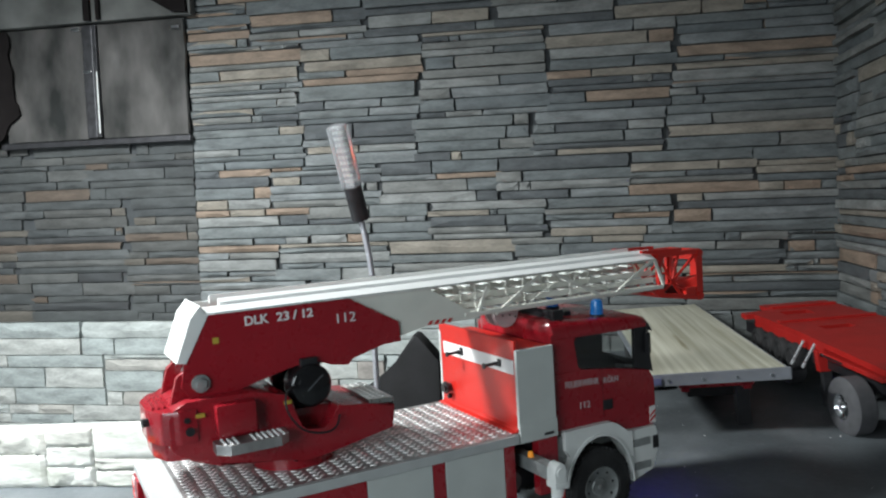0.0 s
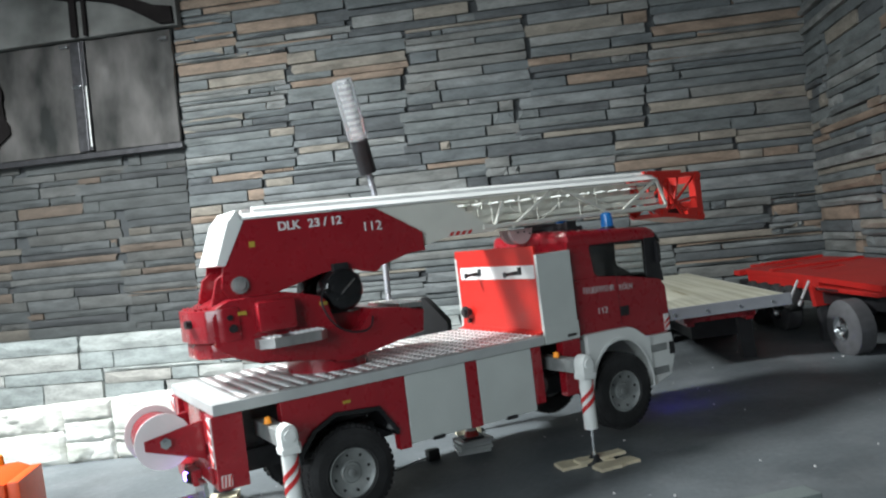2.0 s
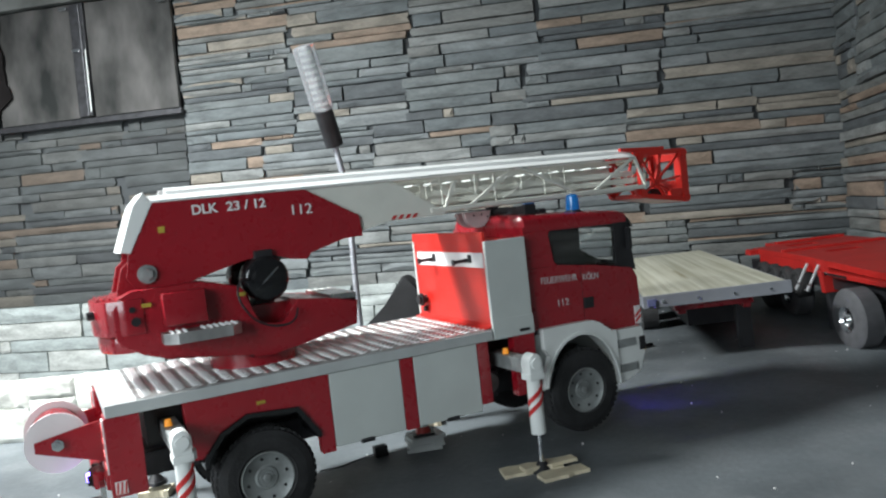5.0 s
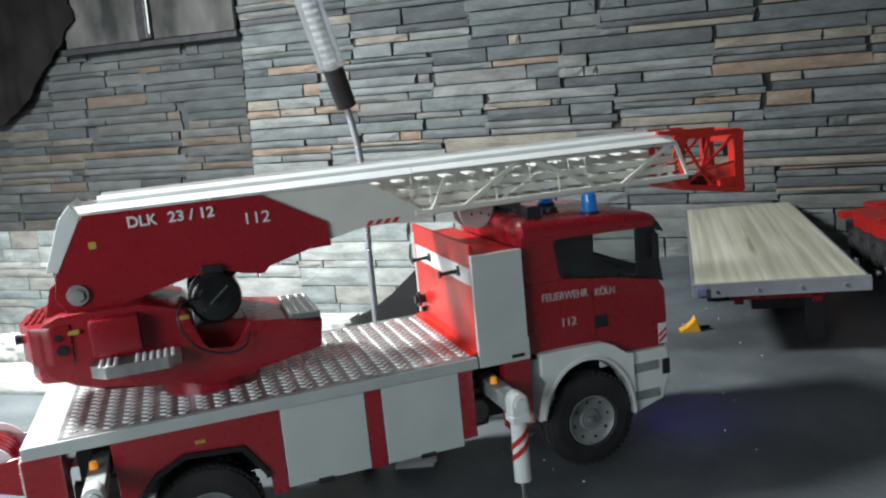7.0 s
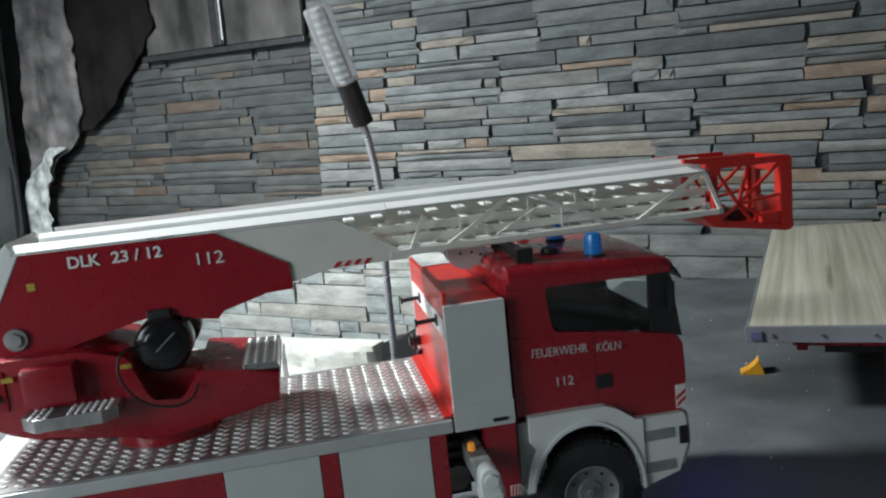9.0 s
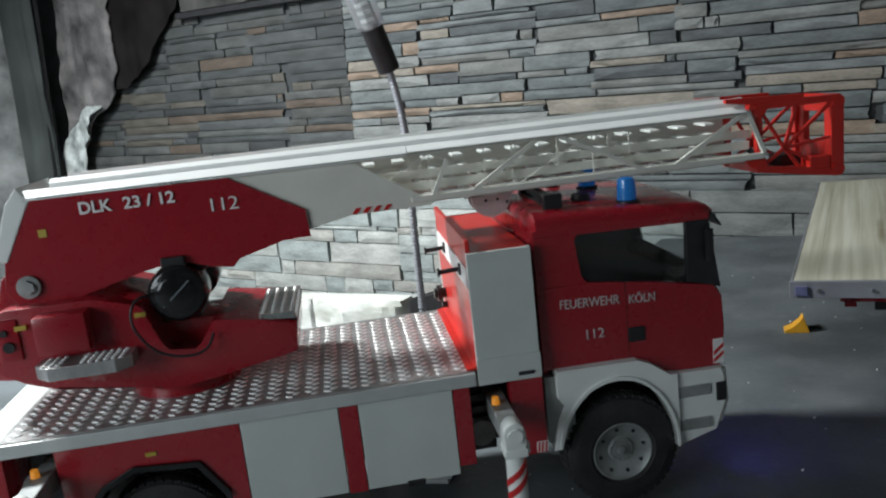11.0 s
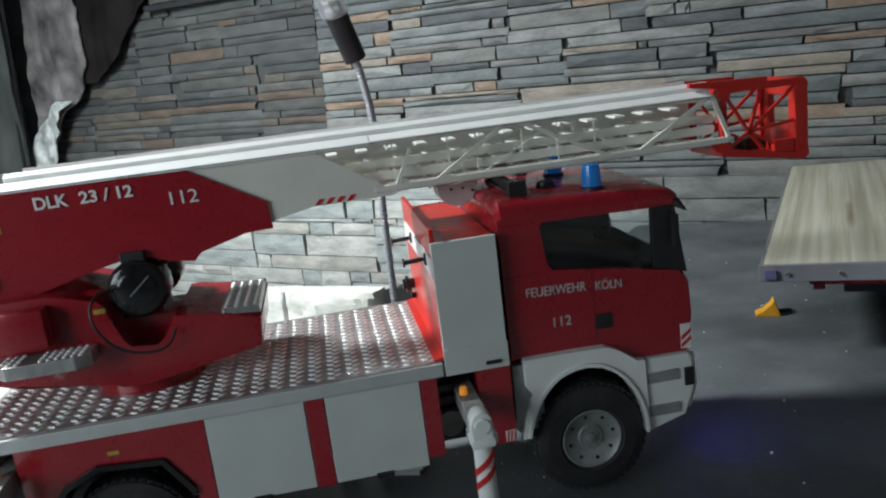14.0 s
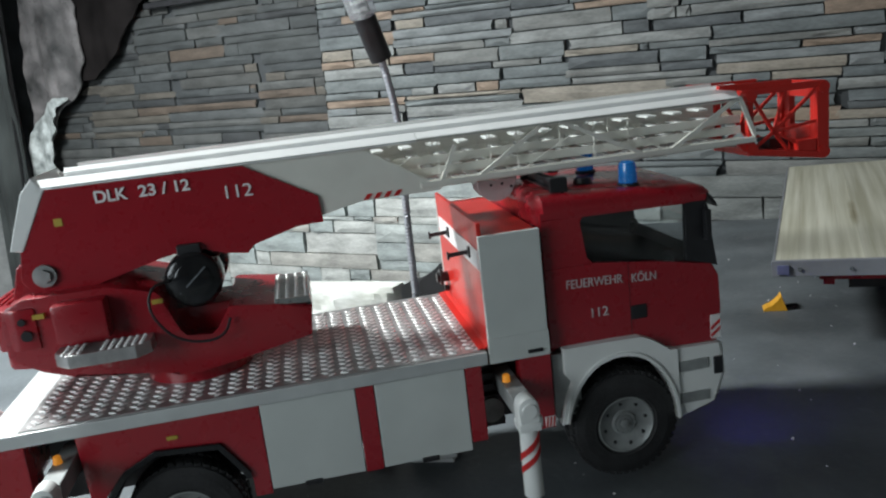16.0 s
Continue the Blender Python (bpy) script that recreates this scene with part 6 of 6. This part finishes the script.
def ragged_drape(name, outline, y, mat, label, tear=0.0):
    """Hanging cloth in folds, inside an outline of (x, z) rows: (z, left, right)."""
    bm = bmesh.new()
    rows = []
    nx = 30
    if tear:
        fine = []
        for a, b in zip(outline, outline[1:]):
            for k in range(5):
                z, xl, xr = (u + (v - u) * k / 5 for u, v in zip(a, b))
                fine.append((z, xl + tear * noise.noise((z * 24, 1.3, 0)), xr + 1.5 * tear * noise.noise((z * 31, 7.7, 0))))
        outline = fine + [outline[-1]]
    for z, xl, xr in outline:
        row = []
        for i in range(nx + 1):
            x = xl + (xr - xl) * i / nx
            row.append(bm.verts.new((x, y + 0.014 * noise.noise((x * 13, z * 2.0, 4.4)) + 0.007 * noise.noise((x * 36, z * 6, 9.1)), z + 0.012 * noise.noise((x * 9, z, 2.0)))))
        rows.append(row)
    for a, b in zip(rows, rows[1:]):
        for i in range(nx):
            bm.faces.new((a[i], a[i + 1], b[i + 1], b[i]))
    ext = bmesh.ops.extrude_face_region(bm, geom=bm.faces[:])
    bmesh.ops.translate(bm, verts=[v for v in ext["geom"] if isinstance(v, bmesh.types.BMVert)], vec=(0, 0.004, 0))
    return solid(name, bm, mat, label, "drape", smooth=True)


CLOTH = [(0.415, -2.00, -1.90), (0.45, -2.01, -1.845), (0.49, -2.02, -1.79), (0.55, -2.03, -1.745), (0.62, -2.03, -1.66), (0.69, -2.03, -1.60), (0.76, -2.03, -1.60), (0.85, -2.03, -1.61), (0.93, -2.03, -1.62)]
ragged_drape("dark_drape", CLOTH, WALL_Y - 0.046, dark_cloth, "black ragged cloth hanging against the stone wall", 0.012)
SHEET = [(0.235, -2.20, -2.13), (0.28, -2.20, -2.105), (0.32, -2.20, -2.065), (0.36, -2.20, -2.01), (0.41, -2.20, -1.955), (0.48, -2.20, -1.925), (0.56, -2.19, -1.925), (0.68, -2.18, -1.925), (0.80, -2.17, -1.94), (0.95, -2.16, -1.93), (1.09, -2.15, -1.94)]
ragged_drape("plastic_sheet", SHEET, WALL_Y - 0.060, sheet_grey, "grey plastic sheet hanging in crumpled folds", 0.012)
FILM = [(-0.10, -2.235, -2.150), (0.06, -2.225, -2.120), (0.16, -2.215, -2.125), (0.22, -2.205, -2.105), (0.27, -2.195, -2.085), (0.305, -2.160, -2.065), (0.335, -2.115, -2.040), (0.358, -2.085, -2.020), (0.372, -2.060, -2.012)]
ragged_drape("white_film", FILM, WALL_Y - 0.082, foil_white, "crumpled white film hanging at the wall's edge", 0.022)
drape("grey_curtain", -2.35, -2.19, -0.4, 1.7, WALL_Y - 0.14, 0.020, gloom_grey, "dark grey curtain hanging beside a pole", 0.10)
bm = bmesh.new()
bar(bm, (-2.205, WALL_Y - 0.155, -0.40), (-2.145, WALL_Y - 0.135, 0.90), 0.022, 0.012)
bmesh.ops.bevel(bm, geom=bm.edges[:], offset=0.003, segments=2, affect="EDGES", profile=0.6)
solid("black_pole", bm, gloss_black, "thin black pole at the curtain's edge", "pole")


# ---- stones, last ----
def unit_stone(seed, rough=0.10, slack=0.10):
    """A split-faced block, 1 x 1 x 1, its face to -y; twelve to fifty triangles."""
    rng = random.Random(seed)
    bm = bmesh.new()
    nx, nz = 4, 2
    front = [[bm.verts.new((-0.5 + i / nx + (rng.uniform(-.03, .03) if 0 < i < nx else rng.uniform(0, .022) * (1 if i == 0 else -1)),
                            -0.5 - rng.uniform(-rough, rough) - (0.0 if 0 < i < nx and 0 < j < nz else -0.16),
                            -0.5 + j / nz + (rng.uniform(-.12, .12) if 0 < j < nz else (rng.uniform(0.0, slack) if j == 0 else -rng.uniform(0.0, slack))))) for i in range(nx + 1)] for j in range(nz + 1)]
    for j in range(nz):
        for i in range(nx):
            a, b, c, d = front[j][i], front[j][i + 1], front[j + 1][i + 1], front[j + 1][i]
            if rng.random() < 0.5:
                bm.faces.new((a, b, c)), bm.faces.new((a, c, d))
            else:
                bm.faces.new((a, b, d)), bm.faces.new((b, c, d))
    rim = front[0][:] + [front[1][nx]] + front[2][::-1] + [front[1][0]]
    back = [bm.verts.new((v.co.x, 0.5, v.co.z)) for v in rim]
    for i in range(len(rim)):
        k = (i + 1) % len(rim)
        bm.faces.new((rim[i], back[i], back[k], rim[k]))
    return bm


def stone_set(name, mat, n, seed, rough, slack=0.10):
    out = []
    for k in range(n):
        out.append(finish(name, unit_stone(seed + k, rough, slack), mat, True))
    return out


slate_set = stone_set("stone", slate, 14, 100, 0.05, 0.055)
pale_set = stone_set("stone", pale_stone, 12, 300, 0.05, 0.035)


def rough_block(seed, amp=1.0):
    """A hewn block, 1 x 1 x 1, with a broken face to -y; a small amp gives a smooth face."""
    bm = bmesh.new()
    nx, nz = 16, 8
    front = []
    for j in range(nz + 1):
        row = []
        for i in range(nx + 1):
            u, w = i / nx, j / nz
            rim = min(u, 1 - u) * 6, min(w, 1 - w) * 4
            edge = max(0.0, 1 - min(rim) * 2.5) * 0.10
            p = Vector((u * 3.2 + seed * 7.3, seed * 1.9, w * 1.6))
            d = 0.16 * noise.noise(p * 0.6) + 0.22 * max(0.0, noise.noise(p * 1.7)) + 0.10 * noise.noise(p * 5.1) + (0.14 if noise.noise(p * 0.9 + Vector((9, 0, 0))) > 0.1 else 0.0)
            row.append(bm.verts.new((-0.5 + u + 0.012 * noise.noise(p * 3), -0.5 + edge - 0.6 * amp * d + 0.1 * amp, -0.5 + w + (0.03 * noise.noise(p * 3.3)))))
        front.append(row)
    for j in range(nz):
        for i in range(nx):
            bm.faces.new((front[j][i], front[j][i + 1], front[j + 1][i + 1], front[j + 1][i]))
    ring = front[0][:] + [r[-1] for r in front[1:-1]] + front[-1][::-1] + [r[0] for r in front[1:-1]][::-1]
    back = [bm.verts.new((v.co.x, 0.5, v.co.z)) for v in ring]
    for i in range(len(ring)):
        k = (i + 1) % len(ring)
        bm.faces.new((ring[i], back[i], back[k], ring[k]))
    return bm




def ledger(u0, u1, z0, z1, rng, panel=0.325, more=0, heights=(0.015, 0.019, 0.023, 0.028, 0.033), gap=0.0016, jag=0.022, least=0.0):
    """Panels of thin courses with uneven vertical joints: rows of (u, z, length, height, depth)."""
    out = []
    z = z0
    rows = 0
    while z < z1 - 0.008:
        ph = rng.uniform(0.098, 0.125) if max(heights) < 0.04 else rng.uniform(0.115, 0.16)
        edges = [u0]
        u = u0 + panel * rng.uniform(0.5, 1.0) if rows % 2 else u0 + panel
        while u < u1 - panel * 0.4:
            edges.append(u)
            u += panel * rng.uniform(0.94, 1.06)
        edges.append(u1)
        rows += 1
        top = min(z + ph, z1)
        for a, b in zip(edges, edges[1:]):
            zz = z
            while zz < top - 0.004:
                h = min(rng.choice(heights), top - zz)
                if top - zz - h < 0.009:
                    h = top - zz
                ja = 0 if a == u0 else rng.uniform(-jag, jag)
                jb = 0 if b == u1 else rng.uniform(-jag, jag)
                n = rng.choice((1, 1, 2, 2, 3)) if h < 0.026 else rng.choice((1, 1, 2, 2))
                n += more
                cuts = sorted(rng.uniform(0.12, 0.88) for _ in range(n - 1))
                us = [a + ja] + [a + (b - a) * c for c in cuts] + [b + jb]
                for k in range(len(us) - 2, 0, -1):
                    if us[k + 1] - us[k] < least or us[k] - us[0] < least:
                        del us[k]
                for p, q in zip(us, us[1:]):
                    if q - p > 0.014:
                        out.append(((p + q) / 2, zz + h / 2, q - p - gap, h - gap, rng.uniform(0.013, 0.029)))
                zz += h
        z = top
    return out


def lay(stones, parent, place, sets, rest_mat, near, limit=300):
    """The stones nearest the models become pieces of their own, the rest one joined mesh."""
    rng = random.Random(len(stones))
    stones = sorted(stones, key=near)
    for s in stones[:limit]:
        u, z, l, h, d = s
        ob = new("stone", rng.choice(sets))
        ob.parent = parent
        ob.matrix_basis = place(u, z, d) @ Matrix.Diagonal((l * (1 if rng.random() < .5 else -1), d + 0.01, h, 1))
    verts, faces = [], []
    for s in stones[limit:]:
        u, z, l, h, d = s
        me = rng.choice(sets)
        m = place(u, z, d) @ Matrix.Diagonal((l, d + 0.01, h, 1))
        k = len(verts)
        verts += [m @ v.co for v in me.vertices]
        faces += [tuple(k + i for i in p.vertices) for p in me.polygons]
    if verts:
        # smooth faces, as on the single stones
        me = bpy.data.meshes.new("stones")
        me.from_pydata([tuple(v) for v in verts], [], faces)
        me.materials.append(rest_mat)
        me.shade_smooth()
        me.set_sharp_from_angle(angle=0.7)
        ob = new("stones", me)
        ob.parent = parent
        ob["kind"] = "stuff"


PLINTH = 0.092
rng = random.Random(11)
right_part = [(u, z, l, h, 0.013 + 0.7 * (d - 0.013)) for u, z, l, h, d in ledger(-1.083, RIGHT_X, PLINTH - 0.003, 1.45, rng, jag=0.010)]
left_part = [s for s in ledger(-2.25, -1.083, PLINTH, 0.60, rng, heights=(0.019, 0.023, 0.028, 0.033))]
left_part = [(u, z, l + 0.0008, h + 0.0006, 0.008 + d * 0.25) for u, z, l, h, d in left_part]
up_left = [s for s in ledger(-2.25, -1.083, 1.16, 1.45, rng)]
north = right_part
lay(north, wall_north, lambda u, z, d: Matrix.Translation((u, WALL_Y - d / 2 + 0.005, z)), slate_set, slate_rest, lambda s: abs(s[0] + 0.25) + abs(s[1] - 0.45))
# left courses use the slate copy with shade in its colour
lay(left_part + up_left, wall_north, lambda u, z, d: Matrix.Translation((u, WALL_Y - d / 2 + 0.005, z)), slate_set, shaded_slate, lambda s: 0, 0)
east = ledger(-1.88, WALL_Y - 0.026, PLINTH * 0.3, 1.45, rng, jag=0.010)
lay(east, wall_east, lambda u, z, d: Matrix.Translation((RIGHT_X - d / 2 + 0.005, u, z)) @ pose(0, 0, 0, 0, 0, -90), slate_set, slate_rest, lambda s: abs(s[0] - 0.9) + abs(s[1] - 0.4))
pale = ledger(-2.25, RIGHT_X - 0.02, -0.45, PLINTH, rng, panel=0.42, more=1, heights=(0.028, 0.034, 0.041, 0.050, 0.060), gap=0.0012, jag=0.004, least=0.03)
bm = bmesh.new()
box(bm, -2.25, RIGHT_X - 0.002, WALL_Y - 0.004, WALL_Y - 0.0005, -0.45, PLINTH)
pale = [(u, z, l, h, 0.012 + 0.5 * (d - 0.013)) for u, z, l, h, d in pale]
plinth = solid("wall_plinth", bm, joint_grey, "plinth of pale split stone blocks", "wall", kind="structure")
# plinth behind the cab and rightwards takes the shade-darkened copy of the pale stone
lay([s for s in pale if s[0] > -0.34], plinth, lambda u, z, d: Matrix.Translation((u, WALL_Y - 0.003 - d / 2, z)), pale_set, shaded_pale_rest, lambda s: 0, 0)
pale = [s for s in pale if s[0] <= -0.34]
lay(pale, plinth, lambda u, z, d: Matrix.Translation((u, WALL_Y - 0.003 - d / 2, z)), pale_set, pale_rest, lambda s: abs(s[0] + 0.7) + abs(s[1]) * 0.6)

# low wall of cream stone behind the models: two panels, each stone (left, right, foot, top, breakage)
LEFT_PANEL = [(-0.215, -0.075, 0.0, 0.054, 0.08), (-0.215, -0.073, 0.0545, 0.097, 0.9), (-0.0745, 0.016, 0.0, 0.034, 0.9), (-0.0725, 0.016, 0.0345, 0.068, 0.3), (-0.0725, 0.0175, 0.0685, 0.097, 0.08),
              (0.0165, 0.215, 0.0, 0.028, 0.8), (0.0165, 0.215, 0.0285, 0.046, 0.6), (0.018, 0.215, 0.0465, 0.098, 0.06)]
RIGHT_PANEL = [(-0.105, -0.052, 0.0, 0.098, 0.12), (-0.0515, 0.105, 0.0, 0.030, 0.5), (-0.0515, 0.105, 0.0305, 0.098, 0.85)]
seed = 500
for x, y, turn, w, stones in ((-0.820, 0.246, -2.0, 0.215, LEFT_PANEL), (-0.492, 0.312, 0.0, 0.105, RIGHT_PANEL)):
    low = thing("low_stone_wall", "low wall panel of cream split stone on the board", "stone wall", on_board(x, y, 0, turn), "low stone wall panels")
    bm = bmesh.new()
    box(bm, -w, w, -0.016, 0.014, 0.0, 0.094, 0.002)
    part("wall_core", bm, pale_mortar, low)
    for a, b, z0, z1, amp in stones:
        seed += 1
        ob = new("stone", finish("stone", rough_block(seed, amp), cream_stone, True))
        ob.parent = low
        ob.matrix_basis = Matrix.Translation(((a + b) / 2, -0.022, (z0 + z1) / 2)) @ Matrix.Diagonal((b - a - 0.0012, 0.034, z1 - z0, 1))
